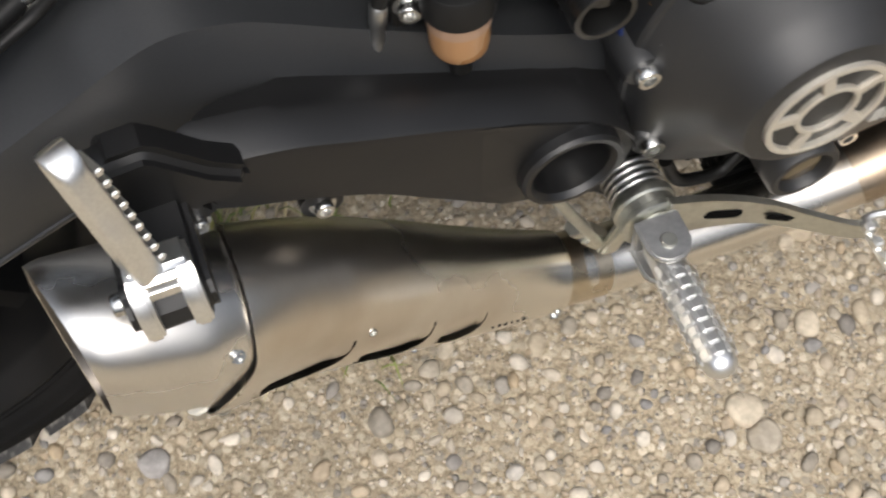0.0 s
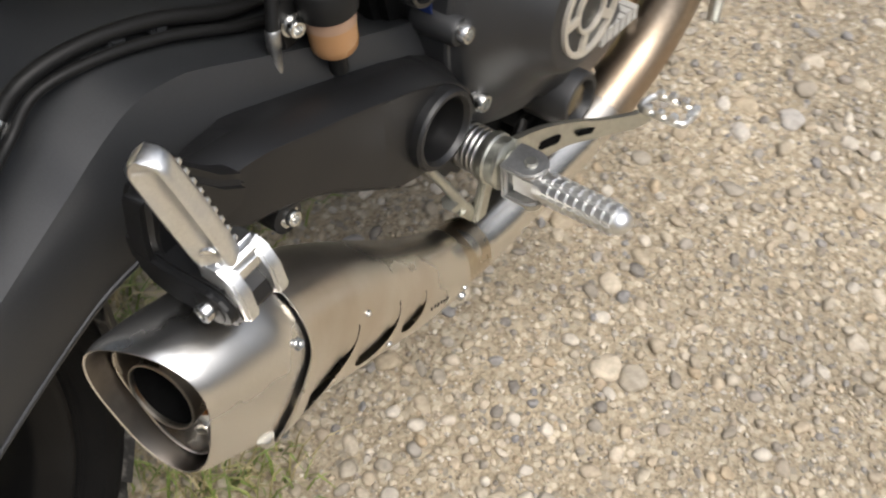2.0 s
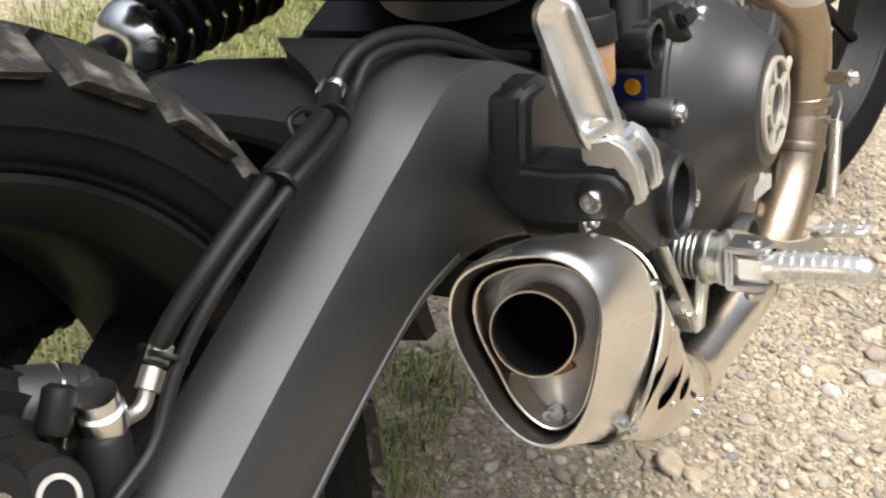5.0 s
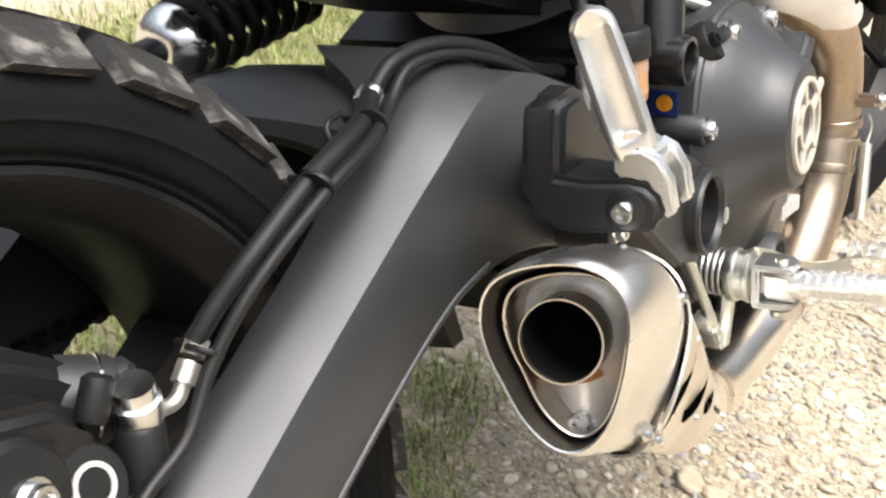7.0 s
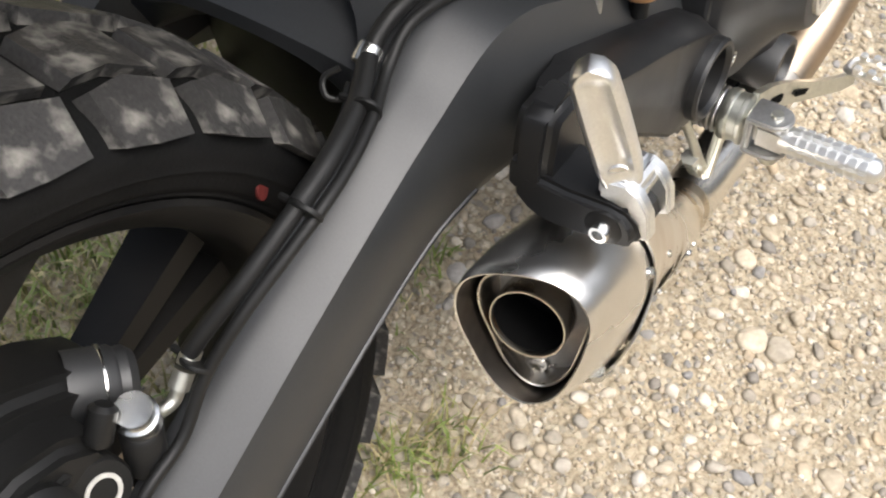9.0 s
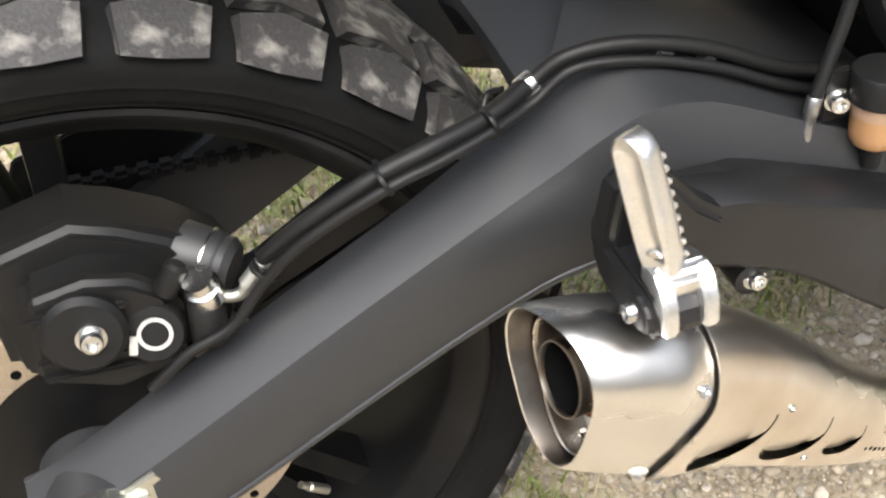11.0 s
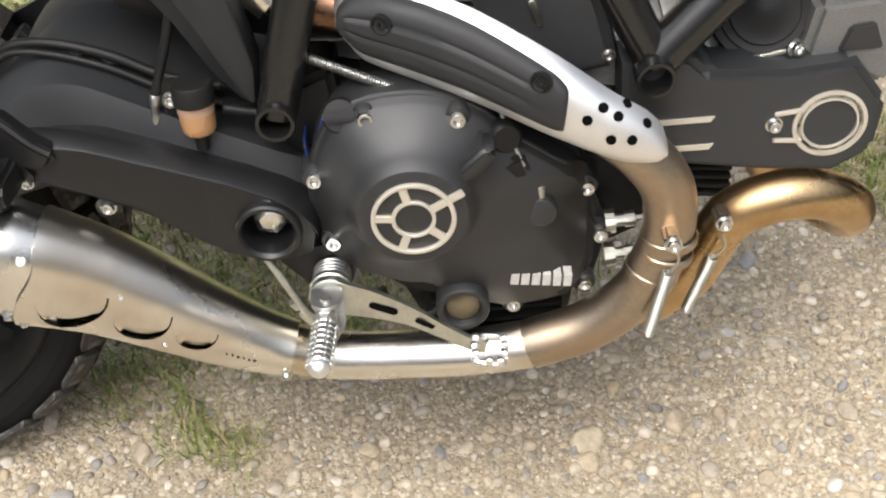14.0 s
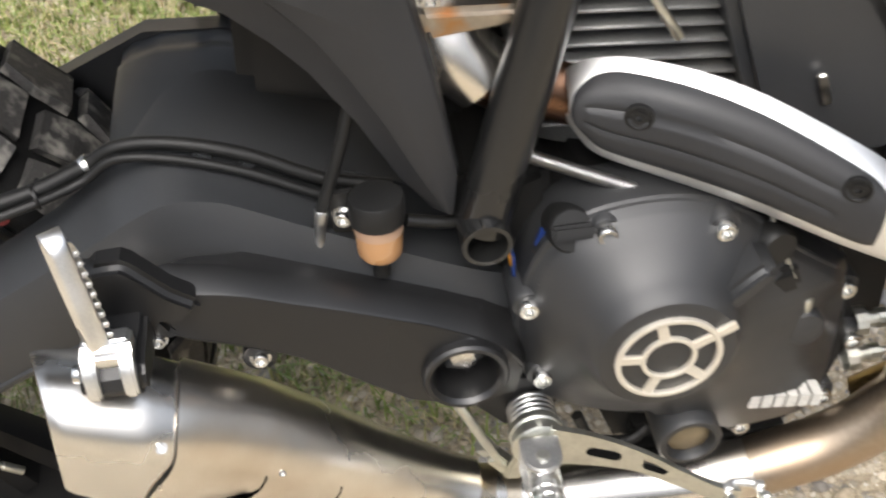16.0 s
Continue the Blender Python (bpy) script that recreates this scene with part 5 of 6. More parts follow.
# --- frame tubes
def make_frame():
    for nm, p, q, r in (("frame_tube", (-0.023, -0.132, 0.436), (0.045, -0.112, 0.66), 0.0155), ("frame_tube", (0.258, -0.128, 0.450), (0.165, -0.115, 0.66), 0.0155),
                        ("frame_tube", (0.262, -0.128, 0.455), (0.42, -0.10, 0.60), 0.0175), ("frame_tube", (0.045, -0.112, 0.66), (0.165, -0.115, 0.66), 0.0155)):
        part(nm, sweep([p, q], r, 28, smooth_path=False), FRAME, bike, "black steel trellis frame tube")
    for u, w in ((-0.023, 0.437), (0.256, 0.446)):
        part("frame_socket", lathe([(0.0150, 0.05), (0.0150, 0.003), (0.0143, 0), (0.0118, 0), (0.0110, 0.003), (0.0110, 0.030), (0, 0.030)], (u, -0.152, w), (0, 1, 0.02), 36, caps=False), FRAME, bike)
    # dark bulk behind: airbox, battery tray, wiring
    part("battery_tray", prism([(-0.15, 0.50), (-0.02, 0.46), (0.03, 0.55), (0.02, 0.66), (-0.14, 0.66)], -0.07, 0.08, 0.01), DARK, bike)
    # side panel under the seat
    pan = [(-0.0415, 0.4385), (-0.0385, 0.4400), (-0.0330, 0.4720), (-0.0405, 0.5250), (-0.0470, 0.5600), (-0.0560, 0.6000), (-0.0600, 0.6550), (-0.2300, 0.6550), (-0.1900, 0.6050), (-0.1675, 0.5960), (-0.1450, 0.5835), (-0.1248, 0.5640), (-0.1085, 0.5445), (-0.0860, 0.5080), (-0.0670, 0.4690), (-0.0490, 0.4430)]
    ridge = [(-0.0405, 0.4440), (-0.0385, 0.4450), (-0.0350, 0.4730), (-0.0425, 0.5250), (-0.0490, 0.5600), (-0.0580, 0.6000), (-0.0620, 0.6530), (-0.1900, 0.6530), (-0.1600, 0.6180), (-0.1400, 0.6060), (-0.1220, 0.5900), (-0.1050, 0.5690), (-0.0900, 0.5440), (-0.0720, 0.5090), (-0.0570, 0.4740), (-0.0440, 0.4480)]
    pc = (-0.075, 0.57)
    pr = [[V(u, -0.100, w) for u, w in pan], [V(u, -0.1195, w) for u, w in pan], [V(pc[0] + (u - pc[0]) * 0.99, -0.1210, pc[1] + (w - pc[1]) * 0.99) for u, w in pan], [V(u, -0.1285, w) for u, w in ridge]]
    pr += [[V(pc[0] + (u - pc[0]) * k, v, pc[1] + (w - pc[1]) * k) for u, w in ridge] for k, v in ((0.94, -0.1300), (0.6, -0.1325), (0.02, -0.1335))]
    part("side_panel", loft(pr), INSERT, bike, "black plastic side panel with a sharp lower tip", angle=22)
    seat = spline([(-0.45, -0.0, 0.70), (-0.30, 0.0, 0.66), (-0.15, 0.0, 0.645), (0.0, 0.0, 0.67), (0.1, 0.0, 0.72)], 5)
    rings = [[(q.x, v * (0.9 if q.x < -0.2 else 1.0), q.z + w) for v, w in ((-0.125, 0.0), (-0.145, 0.03), (-0.12, 0.07), (0.0, 0.085), (0.12, 0.07), (0.145, 0.03), (0.125, 0.0))] for q in seat]
    part("seat", loft(rings), DARK, bike, "black motorcycle seat")
    # unseen tank, added to keep the overhead light off the engine
    tank = spline([(0.06, 0.0, 0.70), (0.12, 0.0, 0.69), (0.24, 0.0, 0.68), (0.38, 0.0, 0.69), (0.48, 0.0, 0.72)], 5)
    rings = [[(q.x, v * k, q.z + w) for v, w in ((-0.11, -0.03), (-0.155, 0.0), (-0.16, 0.06), (-0.13, 0.13), (-0.05, 0.165), (0.05, 0.165), (0.13, 0.13), (0.16, 0.06), (0.155, 0.0), (0.11, -0.03))] for q, k in zip(tank, [0.70 + 0.30 * math.sin(math.pi * min(1, 0.12 + j / (len(tank) - 1))) for j in range(len(tank))])]
    part("unseen_fuel_tank", loft(rings), FRAME, bike, "unseen black fuel tank added to block overhead light")
    part("seat_trim", sweep([(-0.30, -0.118, 0.652), (-0.22, -0.122, 0.638), (-0.13, -0.126, 0.630), (-0.06, -0.126, 0.640)], 0.006, 14), SILVER, bike)
    # exhaust valve servo tubes near the top of the rear header
    part("steel_cover", prism([(-0.050, 0.570), (0.004, 0.566), (0.010, 0.556), (-0.046, 0.551)], -0.118, -0.085, 0.004), STEEL_IN, bike)
    part("header_flange", lathe([(0.026, 0), (0.030, 0.006), (0.026, 0.020), (0.022, 0.022)], (-0.036, -0.075, 0.548), (0.25, -0.35, -0.75), 32), STEEL, bike)
    bolt((-0.042, -0.108, 0.572), size=0.9)


make_frame()


# --- rear brake reservoir
def make_reservoir():
    c = V(-0.082, -0.135, 0.429)
    ax = V(0.02, 0.05, 1)
    body = part("brake_reservoir", lathe([(0.0, -0.001), (0.0112, -0.001), (0.0125, 0.001), (0.0130, 0.005), (0.0136, 0.025)], c, ax, 36, caps=False), FLUID, bike, "amber brake fluid reservoir")
    part("empty_part", lathe([(0.0137, 0.016), (0.0141, 0.025)], c, ax, 36, caps=False), CLEAR, body)
    part("lid", lathe([(0.0140, 0.023), (0.0155, 0.0235), (0.0157, 0.0245), (0.0159, 0.038), (0.0150, 0.0395), (0.0120, 0.040), (0.0, 0.040)], c, ax, 36, caps=False), DARK, body, "black screw lid")
    part("spigot", lathe([(0.005, -0.016), (0.0055, -0.002)], c, ax, 14), DARK, body)
    part("bracket", box((0.014, 0.004, 0.030), (-0.100, -0.122, 0.452), 0.001), DARK, body)
    bolt((-0.100, -0.126, 0.451), (-0.3, -1, 0), 0.8)
    part("feed_hose", sweep([(-0.083, -0.135, 0.405), (-0.084, -0.133, 0.385), (-0.07, -0.125, 0.37)], 0.0055, 14), RUBBER, bike)
    part("return_hose", sweep([(-0.065, -0.12, 0.437), (-0.04, -0.118, 0.430), (-0.01, -0.112, 0.428)], 0.004, 12), RUBBER, bike)
    # brake line with crimped end
    part("brake_line", sweep([(-0.088, -0.112, 0.52), (-0.098, -0.118, 0.490), (-0.112, -0.124, 0.455)], 0.0036, 12), RUBBER, bike, "black brake line")
    part("line_crimp", lathe([(0.0034, 0), (0.0040, 0.001), (0.0040, 0.010), (0.0034, 0.011), (0.0034, 0.026), (0.0038, 0.027), (0.0038, 0.031), (0.0024, 0.032), (0.0024, 0.046)], (-0.112, -0.124, 0.456), (-0.16, -0.06, -1), 16), GREY, bike, "steel crimp ferrule")
    part("line_hook", sweep([(-0.119, -0.127, 0.412), (-0.1205, -0.128, 0.404), (-0.125, -0.127, 0.398), (-0.134, -0.123, 0.398)], 0.0026, 10), GREY, bike)


make_reservoir()


# --- hoses along the swingarm
def make_hoses():
    a = [(-0.415, -0.083, 0.402), (-0.398, -0.084, 0.404), (-0.386, -0.084, 0.416), (-0.376, -0.089, 0.428), (-0.358, -0.0965, 0.444), (-0.3259, -0.1010, 0.4615), (-0.300, -0.0985, 0.4665), (-0.2697, -0.0900, 0.4685), (-0.2435, -0.0772, 0.4715), (-0.222, -0.078, 0.483), (-0.19, -0.082, 0.4835), (-0.15, -0.086, 0.472), (-0.11, -0.09, 0.452), (-0.07, -0.09, 0.44)]
    b = [(-0.455, -0.092, 0.360), (-0.432, -0.092, 0.377), (-0.408, -0.0935, 0.388), (-0.389, -0.094, 0.410), (-0.366, -0.101, 0.434), (-0.3259, -0.1085, 0.4575), (-0.298, -0.1060, 0.4630), (-0.2697, -0.0985, 0.4660), (-0.2440, -0.0880, 0.4690), (-0.223, -0.087, 0.481), (-0.19, -0.091, 0.479), (-0.15, -0.095, 0.466), (-0.11, -0.099, 0.446), (-0.07, -0.10, 0.43)]
    h = part("brake_hose", sweep(a[2:], 0.0042, 16, 6), RUBBER, bike, "black rubber brake hose")
    part("sensor_cable", sweep(b, 0.0029, 12, 6), RUBBER, bike, "thin black sensor cable")
    part("sleeve", sweep(spline(a[5:9], 4), 0.0050, 16, 2), RUBBER, h)
    for p, q in (((-0.3965, -0.0845, 0.4035), (-0.3905, -0.0842, 0.4095)), ((-0.3890, -0.0842, 0.4110), (-0.3835, -0.0838, 0.4160))):
        part("hose_ferrule", sweep([p, q], 0.0047, 18, smooth_path=False), ZINC, h, "crimped steel ferrule")
    part("banjo_pipe", sweep([(-0.416, -0.082, 0.402), (-0.406, -0.083, 0.398), (-0.400, -0.0842, 0.399), (-0.396, -0.0845, 0.404)], 0.0032, 12), ZINC, h)
    cl = part("hose_clamp", lathe([(0.0056, -0.005), (0.0062, -0.004), (0.0062, 0.004), (0.0056, 0.005)], (-0.243, -0.0762, 0.471), (0.85, 0, 0.5), 20), ALU, h, "bright hose clip")
    part("clip_loop", sweep([(-0.252, -0.067, 0.466), (-0.258, -0.062, 0.462), (-0.262, -0.066, 0.456), (-0.258, -0.072, 0.455), (-0.252, -0.072, 0.460)], 0.0016, 8), DARK, cl)
    for c, d in (((-0.2697, -0.0942, 0.4672), (0.9, 0.3, 0.1)), ((-0.3259, -0.1048, 0.4596), (0.9, 0.05, 0.4)), ((-0.3870, -0.0890, 0.4130), (0.6, 0, 0.7))):
        t = part("cable_tie", lathe([(0.0076, -0.0011), (0.0080, 0), (0.0076, 0.0011)], c, d, 18), DARK, h)
        part("tie_end", box((0.003, 0.008, 0.003), (c[0], c[1] + 0.010, c[2] + 0.002), 0.0006), DARK, t)


make_hoses()


# --- rear wheel
def make_rear_wheel():
    C = V(-0.486, 0.008, 0.281)
    wheel = new("rear_wheel")
    wheel.parent = bike
    wheel.matrix_basis = Matrix.Translation(C) @ Matrix.Diagonal((0.88, 0.88, 0.88, 1))
    tagged(wheel, "rear wheel with a dusty block tread tyre")
    side = [(0.2500, 0.060), (0.2545, 0.0665), (0.2560, 0.0685), (0.2580, 0.0685), (0.2610, 0.0725), (0.2700, 0.0765), (0.2720, 0.0780), (0.2745, 0.0780), (0.2830, 0.0785), (0.2910, 0.0740), (0.3010, 0.060), (0.3090, 0.03)]
    prof = [(r, -h) for r, h in side] + [(0.3125, 0)] + [(r, h) for r, h in side[::-1]]
    fine = [(q.x, q.y) for q in spline([(r, h, 0) for r, h in prof], 3)]
    tyre = part("tyre", lathe(fine, (0, 0, 0), (0, 1, 0), 96, caps=False), TYRE, wheel, "worn black rubber tyre")

    def on_tyre(a, s, lift):
        """A place on the tread: a round the wheel, s across it from -1 to 1."""
        ang = s * 1.32
        h = 0.0795 * math.sin(ang)
        r = 0.3125 - 0.025 * (1 - math.cos(ang)) ** 1.25 / 0.75
        n = V(math.cos(ang), math.sin(ang), 0)
        r2, h2 = r + lift * n.x, h + lift * n.y
        return V(r2 * math.cos(a), h2, r2 * math.sin(a))

    def block(cells, bm):
        base = [bm.verts.new(on_tyre(a, s, -0.002)) for a, s in cells]
        ca, cs = sum(a for a, _ in cells) / len(cells), sum(s for _, s in cells) / len(cells)
        top = [bm.verts.new(on_tyre(ca + (a - ca) * 0.93, cs + (s - cs) * 0.95, 0.0072)) for a, s in cells]
        bm.faces.new(top)
        for i in range(len(cells)):
            j = (i + 1) % len(cells)
            bm.faces.new((base[i], base[j], top[j], top[i]))

    N = 30
    step = 2 * math.pi / N
    kinds = [
        [(0.06, 0.56), (0.50, 0.50), (0.90, 0.58), (0.86, 0.97), (0.50, 0.99), (0.10, 0.96)],
        [(0.10, 0.05), (0.55, 0.03), (0.96, 0.12), (0.92, 0.50), (0.50, 0.44), (0.08, 0.50)],
        [(0.60, -0.05), (1.02, -0.03), (1.46, -0.12), (1.42, -0.50), (1.0, -0.44), (0.58, -0.50)],
        [(0.56, -0.56), (1.0, -0.50), (1.40, -0.58), (1.36, -0.97), (1.0, -0.99), (0.60, -0.96)],
    ]
    for cells in kinds:
        bm = bmesh.new()
        block([(a * step, s) for a, s in cells], bm)
        b0 = part("tread_block", bm, TREAD, tyre, smooth=False)
        for k in range(1, N):
            again(b0, Matrix.Rotation(-k * step, 4, "Y"), tyre)
    part("red_dot", lathe([(0.0055, -0.001), (0.0055, 0.0006), (0, 0.0008)], (0.2063, -0.0757, 0.167), (0.30, -1, 0.2), 14, caps=False), RED, tyre, "red paint dot")
    # rim
    rp = [(0.2470, -0.0660), (0.2500, -0.0680), (0.2535, -0.0670), (0.2500, -0.058), (0.240, -0.045), (0.232, 0), (0.240, 0.045), (0.2500, 0.058), (0.2535, 0.067), (0.2500, 0.068), (0.2470, 0.066), (0.2330, 0.054), (0.2300, 0.048), (0.2240, 0), (0.2300, -0.048), (0.2330, -0.054)]
    rp.append(rp[0])
    rim = part("rim", lathe(rp, (0, 0, 0), (0, 1, 0), 96, caps=False), RIM, wheel, "black cast wheel rim")
    hub = part("hub", lathe([(0.045, -0.06), (0.05, -0.05), (0.036, -0.03), (0.036, 0.03), (0.05, 0.05), (0.045, 0.06)], (0, 0, 0), (0, 1, 0), 40), RIM, wheel)
    for k in range(5):
        for d in (-0.10, 0.10):
            a = 2 * math.pi * k / 5 + 0.35
            p = V(0.042 * math.cos(a), 0.0, 0.042 * math.sin(a))
            q = V(0.228 * math.cos(a + d), 0.0, 0.228 * math.sin(a + d))
            ax = (q - p).normalized()
            s = ax.cross(V(0, 1, 0))
            rings = [[c + s * x * k_ + V(0, 1, 0) * y * k2 for x, y in ((-0.010, -0.014), (0.010, -0.014), (0.012, 0), (0.010, 0.014), (-0.010, 0.014), (-0.012, 0))] for c, k_, k2 in ((p, 1.15, 1.4), (p.lerp(q, 0.5), 0.85, 1.0), (q, 1.0, 1.3))]
            part("spoke", loft(rings), RIM, wheel)
    part("valve", lathe([(0.004, 0), (0.004, 0.02), (0.0028, 0.021), (0.0028, 0.03), (0, 0.03)], (0.126, -0.03, -0.150), (-0.64, -0.2, 0.76), 12, caps=False), ZINC, wheel)
    # brake disc with drilled rows
    disc = part("brake_disc", lathe([(0.085, -0.0025), (0.1225, -0.0025), (0.1225, 0.0025), (0.085, 0.0025), (0.085, -0.0025)], (0, -0.062, 0), (0, 1, 0), 72, caps=False), DISC, wheel, "drilled steel brake disc")
    part("disc_carrier", lathe([(0.05, -0.002), (0.088, -0.002), (0.088, 0.002), (0.05, 0.002)], (0, -0.060, 0), (0, 1, 0), 48), RIM, wheel)
    # black spots laid on the disc paint the shade in its drillings
    h0 = part("drilled_hole_shade", lathe([(0.0032, 0), (0.0032, 0.0006), (0, 0.0006)], (0, 0, 0), (0, -1, 0), 12, caps=False), SOOT_SHADE, disc)
    h0.matrix_basis = Matrix.Translation((0.093, -0.0646, 0))
    for k in range(48):
        r = (0.093, 0.103, 0.113)[k % 3]
        a = 2 * math.pi * k / 48 + 0.05
        if k:
            again(h0, Matrix.Translation((r * math.cos(a), -0.0646, r * math.sin(a))), disc)
    # sprocket and chain on the far side
    sp = part("sprocket", lathe([(0.06, -0.003), (0.092, -0.003), (0.092, 0.003), (0.06, 0.003), (0.06, -0.003)], (0, 0.082, 0), (0, 1, 0), 48, caps=False), ZINC, wheel)
    lk = part("chain_link", box((0.013, 0.012, 0.010), (0, 0, 0), 0.003), DARK, bike, "black chain link")
    lk.matrix_basis = pose(-0.486, 0.085, 0.370)
    for k in range(1, 34):
        again(lk, pose(-0.486 + 0.0135 * k, 0.085, 0.370 - 0.001 * k, 0, 2, 0))
    # axle nut and adjuster at the arm end
    ax = part("axle_nut", lathe([(0.020, 0), (0.020, 0.008), (0.016, 0.010), (0.016, 0.012), (0.0105, 0.012), (0.0095, 0.006), (0, 0.006)], (-0.487, -0.101, 0.290), (0, -1, 0), 6, caps=False), ZINC, bike, "zinc plated axle nut", angle=20)
    part("axle_block", box((0.050, 0.004, 0.038), (-0.480, -0.1055, 0.290), 0.003, Euler((0, -0.45, 0)).to_matrix()), ZINC, bike)
    part("arm_end", lathe([(0.030, 0), (0.030, 0.045)], (-0.500, -0.1025, 0.282), (0, 1, 0), 32), BLACK, bike)


make_rear_wheel()


# --- rear brake caliper
def make_caliper():
    body = prism([(-0.52, 0.435), (-0.47, 0.446), (-0.447, 0.436), (-0.425, 0.422), (-0.403, 0.402), (-0.394, 0.382), (-0.402, 0.355), (-0.45, 0.340), (-0.52, 0.36)], -0.058, -0.015, 0.007, segs=3)
    cal = part("brake_caliper", body, DARK, bike, "black cast brake caliper", angle=30)
    part("caliper_bridge", prism([(-0.50, 0.424), (-0.470, 0.428), (-0.448, 0.421), (-0.433, 0.408), (-0.428, 0.392), (-0.436, 0.356), (-0.47, 0.350), (-0.51, 0.37)], -0.079, -0.050, 0.006, segs=3), DARK, cal, angle=30)
    part("caliper_lobe", lathe([(0.021, 0), (0.021, 0.020), (0.018, 0.0235), (0, 0.0235)], (-0.476, -0.066, 0.398), (-0.05, -1, 0.2), 32, caps=False), DARK, cal)
    for w in (0.372, 0.383, 0.412):
        part("cast_rib", box((0.05, 0.006, 0.004), (-0.478, -0.080, w), 0.0015, Euler((0, 0.12, 0)).to_matrix()), DARK, cal)
    part("piston_housing", lathe([(0.0170, -0.012), (0.0170, 0.008), (0.0155, 0.010), (0.0160, 0.014), (0.013, 0.018), (0, 0.019)], (-0.414, -0.050, 0.399), (0.75, -0.5, -0.25), 32, caps=False), COVER, cal)
    part("housing_band", lathe([(0.0172, 0), (0.0177, 0.0004), (0.0177, 0.0014), (0.0172, 0.0018)], (-0.412, -0.0515, 0.3985), (0.75, -0.5, -0.25), 32), ALU, cal)
    bolt((-0.474, -0.0905, 0.402), (0, -1, 0.2), 0.9, cal)
    part("banjo", lathe([(0.0085, -0.007), (0.0095, -0.006), (0.0095, 0.003), (0.008, 0.004), (0.008, 0.010), (0, 0.010)], (-0.417, -0.081, 0.405), (-0.2, -0.2, 1), 18), ALU, cal, "bright banjo bolt")
    part("copper_washer", lathe([(0.0088, 0), (0.0088, 0.0016)], (-0.4165, -0.080, 0.3975), (-0.2, -0.2, 1), 18), BRASS, cal)
    part("bleed_nipple", lathe([(0.005, 0), (0.0062, 0.002), (0.0062, 0.016), (0.004, 0.018), (0, 0.018)], (-0.436, -0.077, 0.406), (0.55, 0.1, 0.75), 16, caps=False), RUBBER, cal)
    part("port_boss", lathe([(0.0095, 0), (0.0095, 0.022), (0.008, 0.024), (0, 0.024)], (-0.420, -0.081, 0.374), (0.1, 0, 1), 20, caps=False), DARK, cal)
    part("pad_cover", lathe([(0.016, -0.016), (0.016, 0.001), (0.0145, 0.003), (0, 0.003)], (-0.446, -0.081, 0.387), (-0.1, -1, 0.35), 32, caps=False), DARK, cal)
    part("maker_ring", lathe([(0.0088, 0), (0.0088, 0.0008), (0.0068, 0.0008), (0.0068, 0)], (-0.4455, -0.0840, 0.3882), (-0.1, -1, 0.35), 28, caps=False), WHITE, cal)
    part("maker_bar", box((0.004, 0.0012, 0.010), (-0.457, -0.0845, 0.385), 0, Euler((-0.3, 0.3, 0)).to_matrix()), WHITE, cal)


make_caliper()


# --- rear shock and mudguard
def make_shock():
    lo, hi = V(-0.186, 0.120, 0.466), V(-0.035, 0.114, 0.482)
    ax = (hi - lo).normalized()
    sh = part("shock_absorber", sweep([lo, hi], 0.010, 24, smooth_path=False), COVER, bike, "rear shock absorber")
    part("shock_spring", spring(lo + ax * 0.040, hi, 0.023, 0.0045, 7, 12), DARK, sh, "black coil spring", angle=180)
    part("spring_seat", lathe([(0.012, -0.014), (0.019, -0.010), (0.023, -0.003), (0.0245, 0), (0.0245, 0.005), (0.022, 0.007), (0.020, 0.010), (0.012, 0.010)], lo + ax * 0.026, ax, 40), ALU, sh, "bright spring seat")


make_shock()


